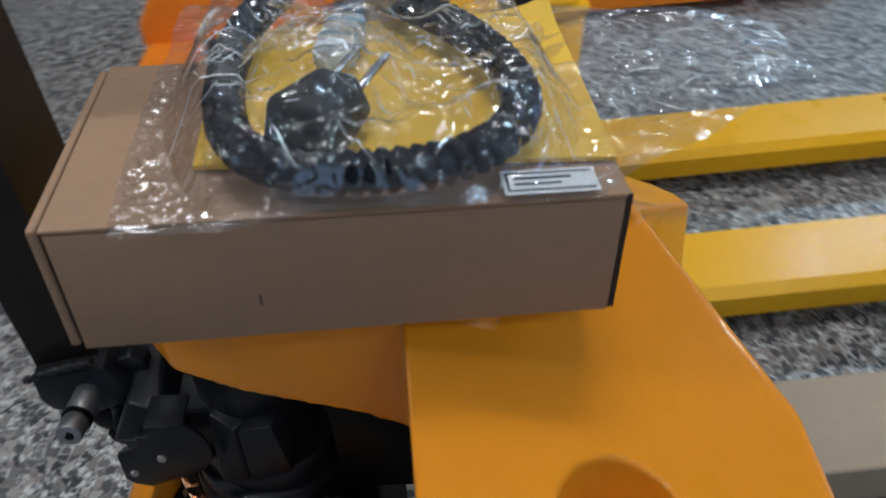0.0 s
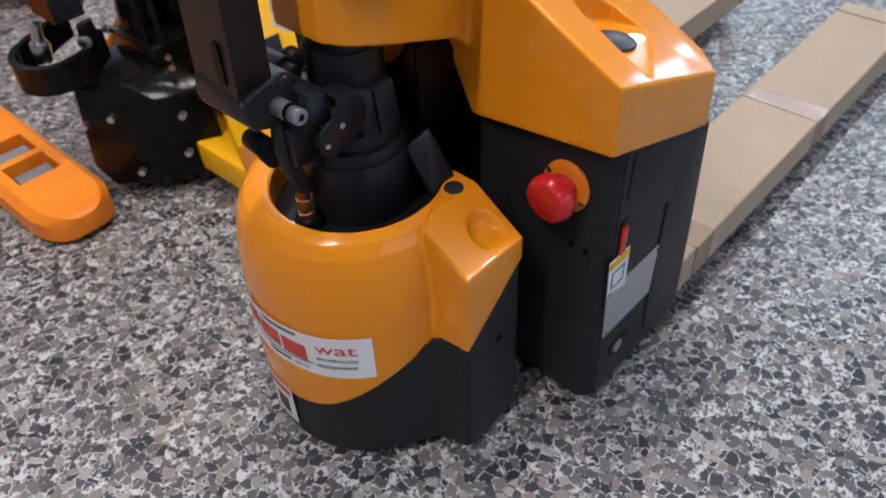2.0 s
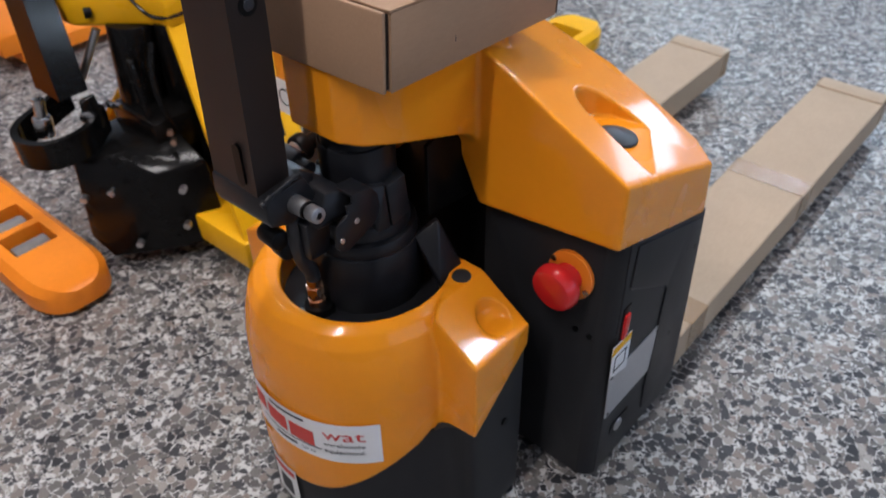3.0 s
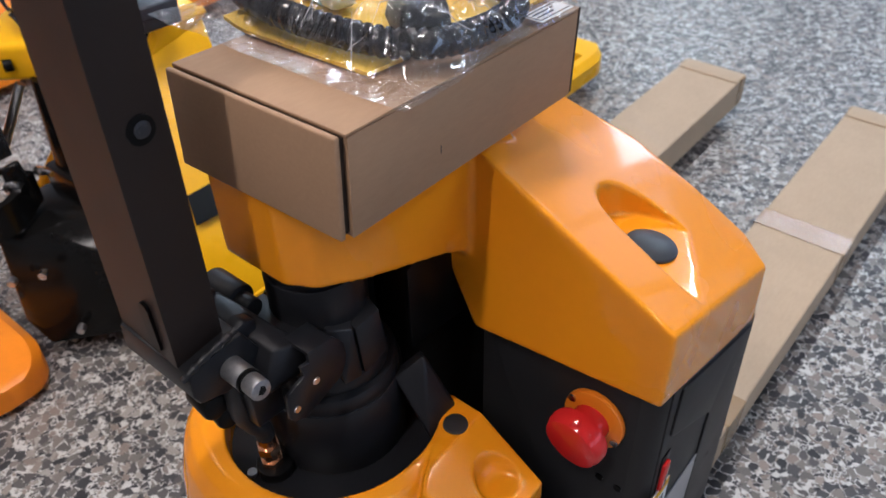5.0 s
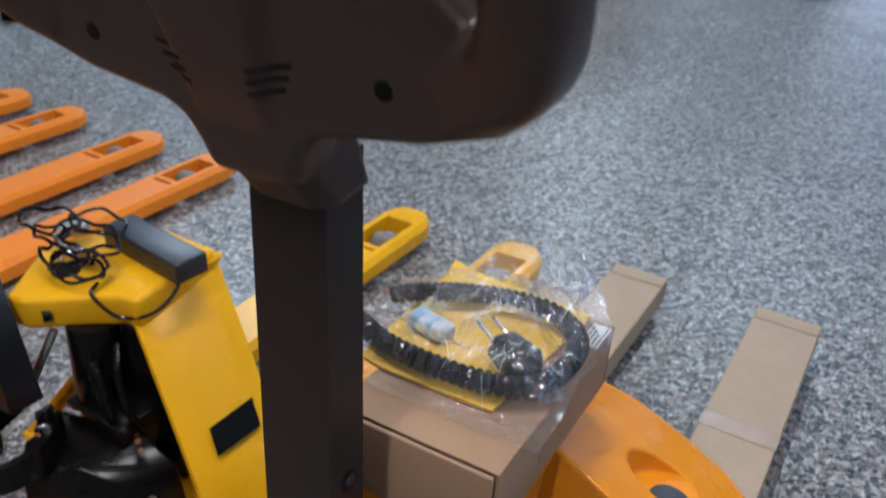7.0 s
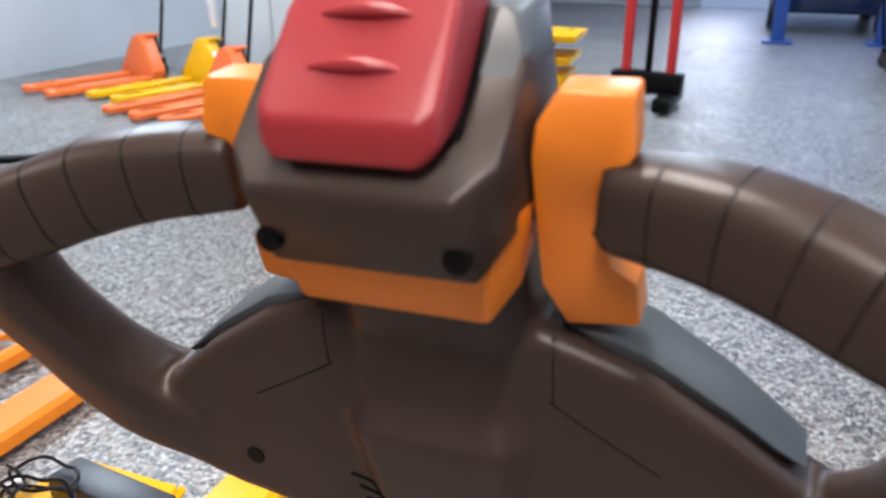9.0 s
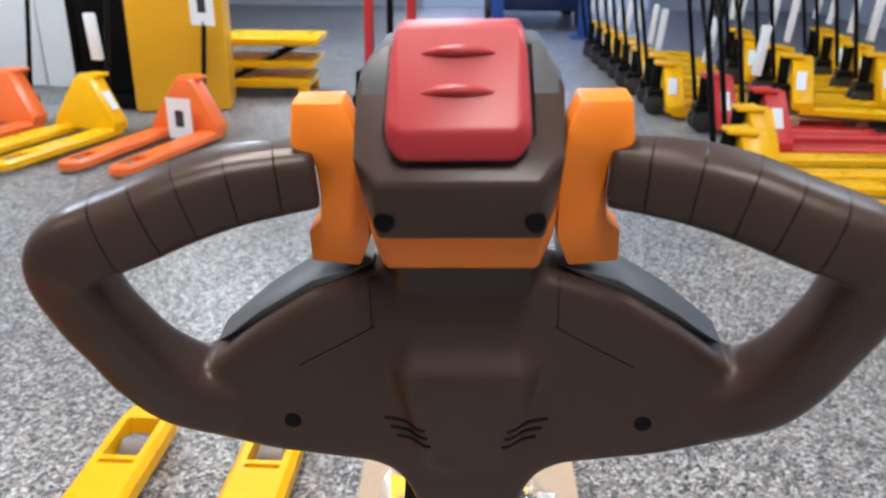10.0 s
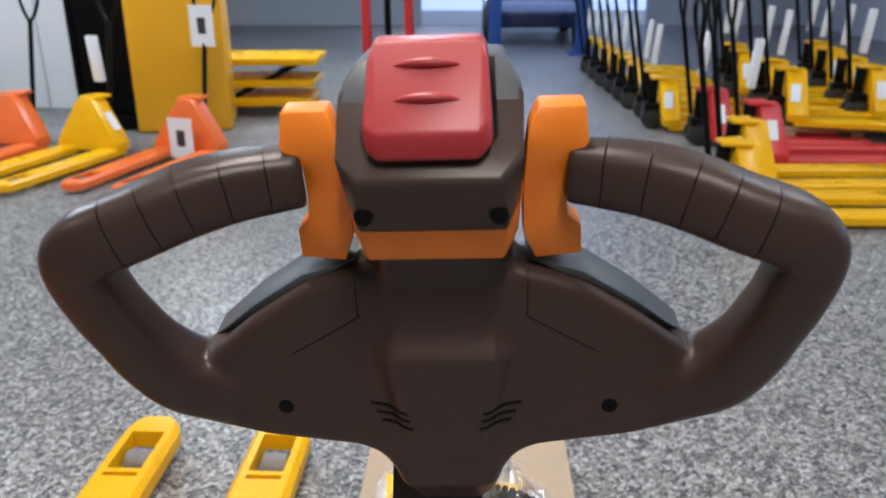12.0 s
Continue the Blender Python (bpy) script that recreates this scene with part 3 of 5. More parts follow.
bowl = loft([bowl_ring(0.97, 0.085), bowl_ring(0.998, 0.10), bowl_ring(1.002, 0.21), bowl_ring(0.985, 0.30), bowl_ring(0.972, 0.325), bowl_ring(0.945, 0.352), bowl_ring(0.90, 0.378), bowl_ring(0.84, 0.394), bowl_ring(0.76, 0.4025), bowl_ring(0.5, 0.4025)])
mouth = prism([(OC[0] + 0.108 * math.cos(a), OC[1] + 0.112 * math.sin(a)) for a in np.linspace(0, 2 * math.pi, 73)[:-1]], "z", 0.35, 0.5)
under = loft([skirt_cut(1.15, -0.05), skirt_cut(1.15), skirt_cut(0.8), skirt_cut(0.02, 0.15)])
dents = [loft([[(MID + s * (cx - MID) + r * math.cos(a), -0.092 + r * math.sin(a), z) for a in np.linspace(0, 2 * math.pi, 33)[:-1]] for cx, r, z in ((0.207, 0.016, 0.3620), (0.205, 0.020, 0.3645), (0.203, 0.024, 0.372), (0.201, 0.028, 0.395))]) for s in (1, -1)]
hood = fused(joined(bowl, shoulder(1), shoulder(-1)), 0.0021, 5, cutter=joined(mouth, under, *dents))
hood_part = part("drive_hood", hood, M_ORANGE, truck, "glossy orange rounded drive hood", smooth=60)
part("hood_plug", rod((0.140, -0.084, 0.398), (0.140, -0.084, 0.4065), 0.0125, sides=24, bevel=0.002), M_RUBBER, hood_part, "black round plug")
for x, y, z in ((0.2265, -0.096, 0.200), (0.2245, -0.117, 0.080)):
    part("skirt_screw", rod((x - 0.004, y, z), (x + 0.0, y, z), 0.006, sides=14), M_BLACK, truck)

ax, ay = 0.0, -0.14
part("inner_floor", rod((0.026, -0.138, 0.345), (0.026, -0.138, 0.364), 0.110, sides=44), M_DARK, truck)
part("drum", joined(rod((0.017, -0.128, 0.36), (0.017, -0.128, 0.450), 0.0725, 0.0715, 56, 0.006), rod((0.017, -0.128, 0.444), (0.017, -0.128, 0.466), 0.0685, 0.067, 56, 0.005), rod((0.018, -0.128, 0.464), (0.018, -0.128, 0.486), 0.060, 0.056, 48, 0.005)), M_DARK, truck, "charcoal steering drum")
part("column", joined(rod((0.019, -0.129, 0.526), (0.019, -0.129, 0.585), 0.0455, sides=48, bevel=0.003), rod((0.019, -0.129, 0.44), (0.019, -0.129, 0.528), 0.042, sides=48, bevel=0.003), rod((0.019, -0.129, 0.58), (0.019, -0.129, 0.63), 0.042, sides=36)), M_DARK, truck)
part("guide_plate", prism([(-0.07, 0.46), (0.01, 0.45), (0.015, 0.5), (-0.015, 0.555), (-0.04, 0.57), (-0.07, 0.56)], "x", 0.070, 0.076, 0.001), M_BLACK, truck)
tilt = [(0.081, -0.104, 0.449), (0.098, -0.078, 0.471), (0.126, -0.063, 0.400), (0.124, -0.106, 0.398), (0.128, -0.10, 0.372), (0.128, -0.066, 0.372)]
part("column_bracket", hull(tilt + [(x - 0.014, y + 0.010, z - 0.010) for x, y, z in tilt], 0.003), M_DARK, truck, "bent dark bracket plate")
for x, z in ((0.076, 0.535), (0.080, 0.49), (0.082, 0.478)):
    part("rivet", rod((x, 0.031, z), (x, 0.0275, z), 0.0042, 0.003, sides=12), M_STEEL, truck)
part("drive_wheel", rod((ax - 0.035, ay, 0.09), (ax + 0.035, ay, 0.09), 0.09, sides=40, bevel=0.008), M_RUBBER, truck)
for x in (-0.13, 0.21):
    part("castor", rod((x - 0.015, 0.1, 0.03), (x + 0.015, 0.1, 0.03), 0.03, sides=24, bevel=0.003), M_RUBBER, truck)

# hinge between column and tiller
yoke = hull([(-0.034, -0.198, 0.568), (0.017, -0.197, 0.566), (0.066, -0.190, 0.560), (0.057, -0.214, 0.563), (-0.034, -0.217, 0.566), (0.069, -0.204, 0.536), (0.062, -0.234, 0.527), (-0.034, -0.236, 0.527), (-0.034, -0.178, 0.520), (0.066, -0.178, 0.526)], 0.0022)
part("hinge_block", yoke, M_DARK, truck)
part("hinge_lug", hull([(x, y, z) for x in (-0.044, -0.030) for y, z in ((-0.262, 0.548), (-0.252, 0.572), (-0.222, 0.580), (-0.200, 0.572), (-0.205, 0.535), (-0.245, 0.528))], 0.0025), M_DARK, truck)
part("hinge_lug", hull([(x, y, z) for x in (0.012, 0.028) for y, z in ((-0.250, 0.545), (-0.236, 0.572), (-0.216, 0.580), (-0.204, 0.573), (-0.205, 0.540), (-0.236, 0.530))], 0.0025), M_DARK, truck)
part("hinge_yoke", hull([(x, y, z) for x in (-0.026, 0.056) for y, z in ((-0.19, 0.500), (-0.19, 0.545), (-0.13, 0.492), (-0.13, 0.538))], 0.004), M_DARK, truck)
part("hinge_stop", hull([(0.010, -0.240, 0.530), (0.048, -0.240, 0.528), (0.012, -0.236, 0.476), (0.044, -0.236, 0.474), (0.010, -0.205, 0.535), (0.048, -0.205, 0.535), (0.012, -0.205, 0.474), (0.044, -0.205, 0.472)], 0.003), M_DARK, truck)
part("spring_housing", joined(rod((-0.058, -0.186, 0.556), (-0.018, -0.186, 0.556), 0.0150, sides=28, bevel=0.002), rod((-0.018, -0.186, 0.556), (0.000, -0.186, 0.556), 0.0095, sides=20, bevel=0.001)), M_CHAR, truck, "dark cylindrical spring housing")
cheek_plate = prism([(-0.225, 0.534), (-0.227, 0.507), (-0.222, 0.500), (-0.211, 0.494), (-0.168, 0.508), (-0.160, 0.518), (-0.158, 0.528), (-0.160, 0.545), (-0.168, 0.557), (-0.172, 0.560), (-0.198, 0.563), (-0.198, 0.552), (-0.207, 0.553), (-0.205, 0.541)], "x", 0.0775, 0.0815, 0.0008)
part("hinge_cheek", joined(cheek_plate, prism([(-0.198, 0.559), (-0.198, 0.563), (-0.171, 0.5605), (-0.171, 0.5565)], "x", 0.052, 0.0808, 0.0008)), M_DARK, truck, "bent sheet-metal cheek with two screws")
part("clamp_half", hull([(0.060, -0.160, 0.545), (0.0735, -0.141, 0.540), (0.0795, -0.141, 0.484), (0.0780, -0.162, 0.488), (0.040, -0.15, 0.545), (0.040, -0.15, 0.483), (0.050, -0.12, 0.540), (0.050, -0.12, 0.483)], 0.002), M_DARK, truck)
part("clamp_half", hull([(0.0745, -0.1385, 0.539), (0.0785, -0.112, 0.546), (0.0790, -0.106, 0.490), (0.0800, -0.1385, 0.484), (0.045, -0.13, 0.538), (0.045, -0.10, 0.545), (0.045, -0.10, 0.488), (0.045, -0.13, 0.484)], 0.002), M_DARK, truck)
part("clamp_half", hull([(-0.022, -0.160, 0.545), (-0.036, -0.138, 0.540), (-0.042, -0.106, 0.490), (-0.040, -0.160, 0.487), (-0.005, -0.15, 0.545), (-0.005, -0.15, 0.483), (-0.012, -0.10, 0.540), (-0.012, -0.10, 0.483)], 0.002), M_DARK, truck)
for y, z in ((-0.1945, 0.527), (-0.2185, 0.513)):
    part("arm_screw", rod((0.0812, y, z), (0.0828, y, z), 0.0038, 0.0032, sides=14), M_STEEL, truck)
part("hinge_bolt", rod((0.03, -0.2445, 0.560), (0.066, -0.2465, 0.5635), 0.0105, sides=28, bevel=0.0012), M_ZINC, truck, "dull zinc hinge pin")
part("bolt_washer", rod((0.0655, -0.2465, 0.5635), (0.0690, -0.2468, 0.5638), 0.0108, sides=28), M_BLACK, truck)
socket = rod((0.0688, -0.2468, 0.5638), (0.0840, -0.2478, 0.5653), 0.0092, sides=28, bevel=0.0012)
part("bolt_head", socket, M_ZINC, truck, "knurled socket bolt head")
part("bolt_socket", rod((0.0836, -0.2478, 0.5653), (0.0842, -0.2479, 0.5654), 0.0044, sides=6), M_BLACK, truck)
part("hose", tube(spline([(0.024, -0.236, 0.53), (0.024, -0.240, 0.49), (0.018, -0.228, 0.455), (0.013, -0.216, 0.43), (0.012, -0.2145, 0.418)], 16), 0.0095, 12), M_RUBBER, truck, "short black hose")
part("hose_fitting", joined(rod((0.012, -0.2145, 0.424), (0.012, -0.214, 0.372), 0.0088, sides=12), rod((0.012, -0.2143, 0.405), (0.012, -0.2142, 0.396), 0.0118, sides=6), rod((0.012, -0.214, 0.384), (0.012, -0.214, 0.376), 0.0118, sides=6)), M_BRASS, truck, "shiny copper hose fitting")
part("fitting_base", rod((0.013, -0.212, 0.362), (0.013, -0.212, 0.376), 0.019, sides=20, bevel=0.003), M_BLACK, truck)
part("floor_screw", rod((0.0, -0.232, 0.363), (0.0, -0.232, 0.368), 0.005, sides=10), M_STEEL, truck)
part("hinge_knob", joined(rod((-0.012, -0.253, 0.503), (0.022, -0.257, 0.505), 0.0125, sides=20, bevel=0.003), rod((0.0, -0.246, 0.486), (0.025, -0.250, 0.487), 0.0115, sides=20, bevel=0.003)), M_BLACK, truck)

# ---- tiller: square tube from hinge to head ----
T0, T1 = Vector((-0.012, -0.257, 0.555)), Vector((0.003, -0.250, 1.075))


def tiller_ring(f, w, d):
    c = T0.lerp(T1, f)
    return [(c.x + x - 0.04 * y, c.y + y - 0.04 * x, c.z) for x, y in ((-w, -d), (w, -d), (w, d), (-w, d))]


till = loft([tiller_ring(0.03, 0.0395, 0.0225), tiller_ring(0.5, 0.0375, 0.022), tiller_ring(1.0, 0.035, 0.021)])
soften(till, 0.006, 3)
tiller = part("tiller", till, M_TILLER, truck, "dark painted square tube tiller")
foot = prism([(-0.281, 0.582), (-0.228, 0.586), (-0.214, 0.557), (-0.222, 0.546), (-0.252, 0.537), (-0.278, 0.546), (-0.2825, 0.558)], "x", -0.050, 0.0425, 0.0025)
part("tiller_foot", foot, M_DARK, truck, "welded foot of the tiller")
part("weld_seam", tube(spline([(0.0405, -0.286, 0.579), (0.041, -0.27, 0.585), (0.042, -0.25, 0.590), (0.042, -0.233, 0.593)], 16), [0.0028 + 0.0009 * math.sin(k * 2.1) for k in range(16)], 8), M_CHAR, truck)
for f, w, h in ((0.435, 0.0085, 0.0085),):
    c = T0.lerp(T1, f)
    part("tiller_hole", rod((c.x + 0.034, c.y, c.z), (c.x + 0.0388, c.y, c.z), 0.0105, sides=24), M_BLACK, tiller)
    part("tiller_bolt", joined(rod((c.x + 0.037, c.y + 0.001, c.z), (c.x + 0.0394, c.y + 0.001, c.z), 0.0062, sides=20, bevel=0.001), rod((c.x + 0.0392, c.y + 0.001, c.z), (c.x + 0.0398, c.y + 0.001, c.z), 0.0035, sides=6)), M_CAP, tiller)
c = T0.lerp(T1, 0.11)
part("tiller_slot", prism([(c.x + 0.019 + x, c.z + 0.002 + z) for x, z in rounded(0.012, 0.05, 0.0058)], "y", c.y - 0.0262, c.y - 0.0215), M_BLACK, tiller)

# ---- tiller head ----
O, V = Vector((0.0120, -0.3255, 1.1505)), Vector((-0.03, -0.12, 0.9923)).normalized()
N = Vector((0, -0.9923, -0.12)).normalized()
U = V.cross(N).normalized()
HEAD = Matrix(((U.x, V.x, N.x, O.x), (U.y, V.y, N.y, O.y), (U.z, V.z, N.z, O.z), (0, 0, 0, 1))) @ Matrix.Diagonal((0.905, 0.945, 0.945, 1))


def mirrored(bm):
    """The bmesh and its mirror image across the head's middle."""
    other = bm.copy()
    other.transform(Matrix.Diagonal((-1, 1, 1, 1)))
    bmesh.ops.reverse_faces(other, faces=other.faces)
    return joined(bm, other)


def in_head(bm):
    bm.transform(HEAD)
    return bm


def in_hub(bm):
    """The hub with its button and paddles sits a little lower on the neck."""
    bm.transform(HEAD @ Matrix.Translation((0, -0.0034, 0)))
    return bm


LOOP = [(0.165, 0.004, -0.024), (0.198, 0.022, -0.014), (0.214, 0.050, 0.0), (0.2215, 0.080, 0.013), (0.2265, 0.108, 0.025), (0.2285, 0.142, 0.035), (0.216, 0.1565, 0.038), (0.187, 0.166, 0.032), (0.157, 0.175, 0.021), (0.127, 0.180, 0.011), (0.086, 0.182, 0.0)]
RADII = [(0.028,), (0.028,), (0.0255,), (0.0235,), (0.0230,), (0.0235,), (0.0238,), (0.0238,), (0.0238,), (0.0228,), (0.0205,)]
base_plan = [(0.0, 0.105), (0.054, 0.112), (0.10, 0.098), (0.14, 0.072), (0.175, 0.043), (0.20, 0.03), (0.222, 0.018), (0.215, 0.0), (0.19, -0.017), (0.14, -0.031), (0.07, -0.041), (0.053, -0.049), (0.043, -0.066), (0.038, -0.084), (0.0, -0.084)]
plan_full = base_plan + [(-x, y) for x, y in base_plan[-2:0:-1]]
slab = prism(plan_full, "z", -0.048, -0.002, 0.012, 3)
def neck_ring(v, w, nf, back=-0.052, c=0.013):
    return [(-w, v, back), (-w, v, nf - c), (-w + c, v, nf), (w - c, v, nf), (w, v, nf - c), (w, v, back)]


neck = loft([neck_ring(0.158, 0.047, 0.014), neck_ring(0.13, 0.050, 0.010), neck_ring(0.10, 0.052, 0.0), neck_ring(0.078, 0.052, -0.001), neck_ring(0.063, 0.053, 0.003, c=0.016), neck_ring(0.048, 0.058, 0.0130, c=0.019), neck_ring(0.028, 0.060, 0.0108, c=0.023), neck_ring(-0.02, 0.054, 0.004, c=0.024), neck_ring(-0.06, 0.042, -0.006, -0.066), neck_ring(-0.088, 0.039, -0.014, -0.074), neck_ring(-0.115, 0.0385, -0.030, -0.080)])


def grip_rings(count=60, sides=28, square=0.62):
    """Rings of the grip: a square section with round corners, kept level with the face."""
    path, radii, out = spline(LOOP, count), spline(RADII, count), []
    for i, p in enumerate(path):
        d = (Vector(path[min(i + 1, count - 1)]) - Vector(path[max(i - 1, 0)])).normalized()
        face = Vector((0, 0, 1))
        face = (face - d * face.dot(d)).normalized()
        side = d.cross(face)
        ring_ = []
        for k in range(sides):
            c, s = math.cos(2 * math.pi * k / sides), math.sin(2 * math.pi * k / sides)
            c, s = math.copysign(abs(c) ** square, c), math.copysign(abs(s) ** square, s)
            ring_.append(Vector(p) + 0.93 * float(radii[i][0]) * (c * face + s * side))
        out.append(ring_)
    return out


GRIP = grip_rings()
loop = loft(GRIP)
housing = fused(joined(slab, neck, mirrored(loop)), 0.0030, 6)
head = part("tiller_head", in_head(housing), M_HEAD, truck, "taupe plastic tiller head with two looped grips", smooth=70)


def on_head(u, v, lift=0.0):
    """The place on the front skin of the head at u, v."""
    o = HEAD @ Vector((u, v, 0.2))
    hit, place, normal, _ = head.ray_cast(o, -N)
    return (place if hit else HEAD @ Vector((u, v, 0))) + N * lift


# fine rings round the grips
for s in (1, -1):
    for f in (0.955, 0.885, 0.81, 0.735, 0.665):
        mid = GRIP[int(f * 59)]
        centre = sum((Vector(p) for p in mid), Vector()) / len(mid)
        arc = [centre + (Vector(p) - centre) * 0.985 for p in mid[-9:] + mid[:10]]
        part("grip_groove", in_head(tube([Vector((s * p.x, p.y, p.z)) for p in arc], 0.00055, 5)), M_BLACK, head)
hub = hull([(s * 1.035 * x, y, n) for s in (1, -1) for x, y, n in ((0.0405, 0.2045, 0.060), (0.0535, 0.2145, 0.0465), (0.0545, 0.238, 0.0155), (0.0475, 0.2505, -0.0015), (0.040, 0.2535, -0.008), (0.044, 0.25, -0.055), (0.054, 0.16, -0.05), (0.052, 0.180, 0.028), (0.043, 0.1665, 0.047), (0.0415, 0.20, 0.0605))], 0.0025)
part("hub", in_hub(hub), M_HEAD, head)
rimmed = hull([(s * x, y, n) for s in (1, -1) for x, y, n in ((0.0550, 0.2345, 0.0205), (0.0545, 0.2435, 0.0080), (0.0480, 0.2520, -0.0025), (0.040, 0.2550, -0.0085), (0.039, 0.238, 0.014), (0.0555, 0.232, -0.03), (0.044, 0.2515, -0.05))], 0.003)
# blue-grey here is painted reflection on the taupe hub
part("hub_back", in_hub(rimmed), M_HEAD_SHEEN, head, "rear of the hub, coloured blue-grey for reflected daylight")
gap = hull([(s * x, y, n) for s in (1, -1) for x, y, n in ((0.0300, 0.2140, 0.0480), (0.0398, 0.2215, 0.0410), (0.0390, 0.2545, -0.0050), (0.0325, 0.2135, 0.038), (0.037, 0.25, -0.03))])
part("switch_gap", in_hub(gap), M_BLACK, head)
button = hull([(s * x, y, n) for s in (1, -1) for x, y, n in ((0.0300, 0.2135, 0.0585), (0.0372, 0.2210, 0.0530), (0.0295, 0.2295, 0.0570), (0.0368, 0.2330, 0.0510), (0.0355, 0.258, 0.0262), (0.0338, 0.2655, 0.0165), (0.0290, 0.2695, 0.0150), (0.032, 0.268, -0.004), (0.030, 0.2150, 0.036), (0.037, 0.226, 0.025), (0.034, 0.262, -0.02))], 0.003, 3)
button = part("belly_switch", in_hub(button), M_RED_PLASTIC, head, "large red wedge-shaped safety button")
for y, n in ((0.2425, 0.0434), (0.2575, 0.0277)):
    pts = [(x, y + 0.0022 - 0.0022 * (x / 0.02) ** 2, n - 0.0005 - 0.0012 * (x / 0.02) ** 2) for x in np.linspace(-0.021, 0.021, 17)]
    part("ridge", in_hub(tube(pts, [max(0.0004, 0.0030 * math.sin(math.pi * (k + 0.5) / 17)) for k in range(17)], 10)), M_RED_PLASTIC, button)
band = hull([(s * x, y, n) for s in (1, -1) for x, y, n in ((0.0435, 0.1375, 0.0330), (0.0525, 0.1485, 0.0175), (0.0555, 0.182, 0.022), (0.046, 0.176, 0.0450), (0.040, 0.138, -0.02), (0.0545, 0.180, -0.03))], 0.002)
part("band", in_head(band), M_CLIP, head, "orange trim band")
for s in (1, -1):
    part("hub_screw", in_hub(joined(rod((s * 0.0395, 0.180, 0.044), (s * 0.0402, 0.1795, 0.0552), 0.0058, sides=24, bevel=0.0015), rod((s * 0.0402, 0.1795, 0.0554), (s * 0.0402, 0.1795, 0.0558), 0.0030, sides=6))), M_BLACK, head)
    part("housing_screw", rod(on_head(s * 0.122, 0.0, -0.004), on_head(s * 0.122, 0.0, 0.0006), 0.0054, sides=24), M_BLACK, head)
    for k in range(3):
        a, e = (0.057 - 0.004 * k, 0.0035 - 0.0078 * k), (0.028 - 0.0015 * k, -0.0010 - 0.0078 * k)
        part("vent_slot", tube([on_head(s * (a[0] + (e[0] - a[0]) * f), a[1] + (e[1] - a[1]) * f, -0.0002) for f in np.linspace(0, 1, 9)], 0.0013, 8), M_BLACK, head)
    flip = Matrix.Diagonal((s, 1, 1, 1))
    # thumb paddle: a bent orange wing
    prof = [(0.0575, 0.206, 0.018), (0.0590, 0.218, 0.0165), (0.0655, 0.2285, 0.0095), (0.0940, 0.2280, 0.0085), (0.0958, 0.2075, 0.0145), (0.0938, 0.2040, 0.0145), (0.0868, 0.2010, 0.013), (0.0838, 0.192, 0.009), (0.0838, 0.172, 0.005), (0.0862, 0.155, 0.001), (0.0960, 0.1445, -0.006), (0.0972, 0.1215, -0.011), (0.0655, 0.1205, -0.007), (0.0565, 0.144, 0.002), (0.0560, 0.178, 0.008)]
    bm = bmesh.new()
    fr, bk = [bm.verts.new(p) for p in prof], [bm.verts.new((x, y, n - 0.022)) for x, y, n in prof]
    bm.faces.new(fr), bm.faces.new(bk)
    for k in range(len(prof)):
        bm.faces.new((fr[k], fr[(k + 1) % len(prof)], bk[(k + 1) % len(prof)], bk[k]))
    bmesh.ops.triangulate(bm, faces=[f for f in bm.faces if len(f.verts) > 4])
    bmesh.ops.recalc_face_normals(bm, faces=bm.faces)
    soften(bm, 0.0022, 2, 40)
    bm.transform(flip)
    part("thumb_paddle", in_hub(bm), M_CLIP, head, "orange plastic thumb paddle")
    padm = hull([(0.058, 0.116, -0.012), (0.058, 0.118, -0.05), (0.10, 0.1035, -0.012), (0.14, 0.078, -0.014), (0.176, 0.048, -0.02), (0.176, 0.05, -0.05), (0.138, 0.0815, -0.05), (0.10, 0.106, -0.05), (0.10, 0.08, -0.04), (0.15, 0.05, -0.04)], 0.003)
    padm.transform(flip)
    part("top_pad", in_head(padm), M_HEAD_SHEEN, head, "smooth shoulder of the head, coloured blue-grey for reflected daylight")
    corners = [(0.0605, 0.112), (0.0605, 0.080), (0.0635, 0.0735), (0.112, 0.0455)]
    seam = tube([on_head(s * p[0], p[1], -0.0001) for p in spline(corners, 26)], 0.00045, 5)
    part("seam_line", seam, M_BLACK, head)

# ---- carton, manual, cable in a bag ----
BX = pose(0.0405, -0.0385, 0.6845, -3.8, 0.15, 1.9)
carton = thing("carton", "small plain brown cardboard carton resting on the cover", "carton", BX)
part("tray", block((-0.0855, -0.1415, 0.0), (0.0855, 0.1485, 0.0785), 0.0012), M_BOX, carton)
lid = part("lid", joined(block((-0.0867, -0.1442, 0.0786), (0.0867, 0.1502, 0.0816), 0.0014)), M_BOX, carton)
part("lid_side", block((-0.0867, -0.1430, 0.002), (-0.0857, 0.1485, 0.0785), 0.0004), M_BOX, carton)
part("lid_side", block((0.0857, -0.1425, 0.0005), (0.0867, 0.1480, 0.0785), 0.0004), M_BOX, carton)
part("front_slit", block((-0.080, -0.1462, 0.003), (0.082, -0.1415, 0.0765), 0), M_BOX_EDGE, carton, "dark gap along the flap")
part("end_slit", block((0.0852, 0.1482, 0.002), (0.0866, 0.1514, 0.0812), 0), M_BOX_EDGE, carton, "dark raw edge of the end flap")
part("side_flap", block((-0.0855, -0.1512, 0.0), (0.0838, -0.1460, 0.0800), 0.0018, 3), M_BOX, carton)
part("end_flap", block((-0.0855, 0.1490, 0.0), (0.0848, 0.1512, 0.0808), 0.0008), M_BOX, carton)
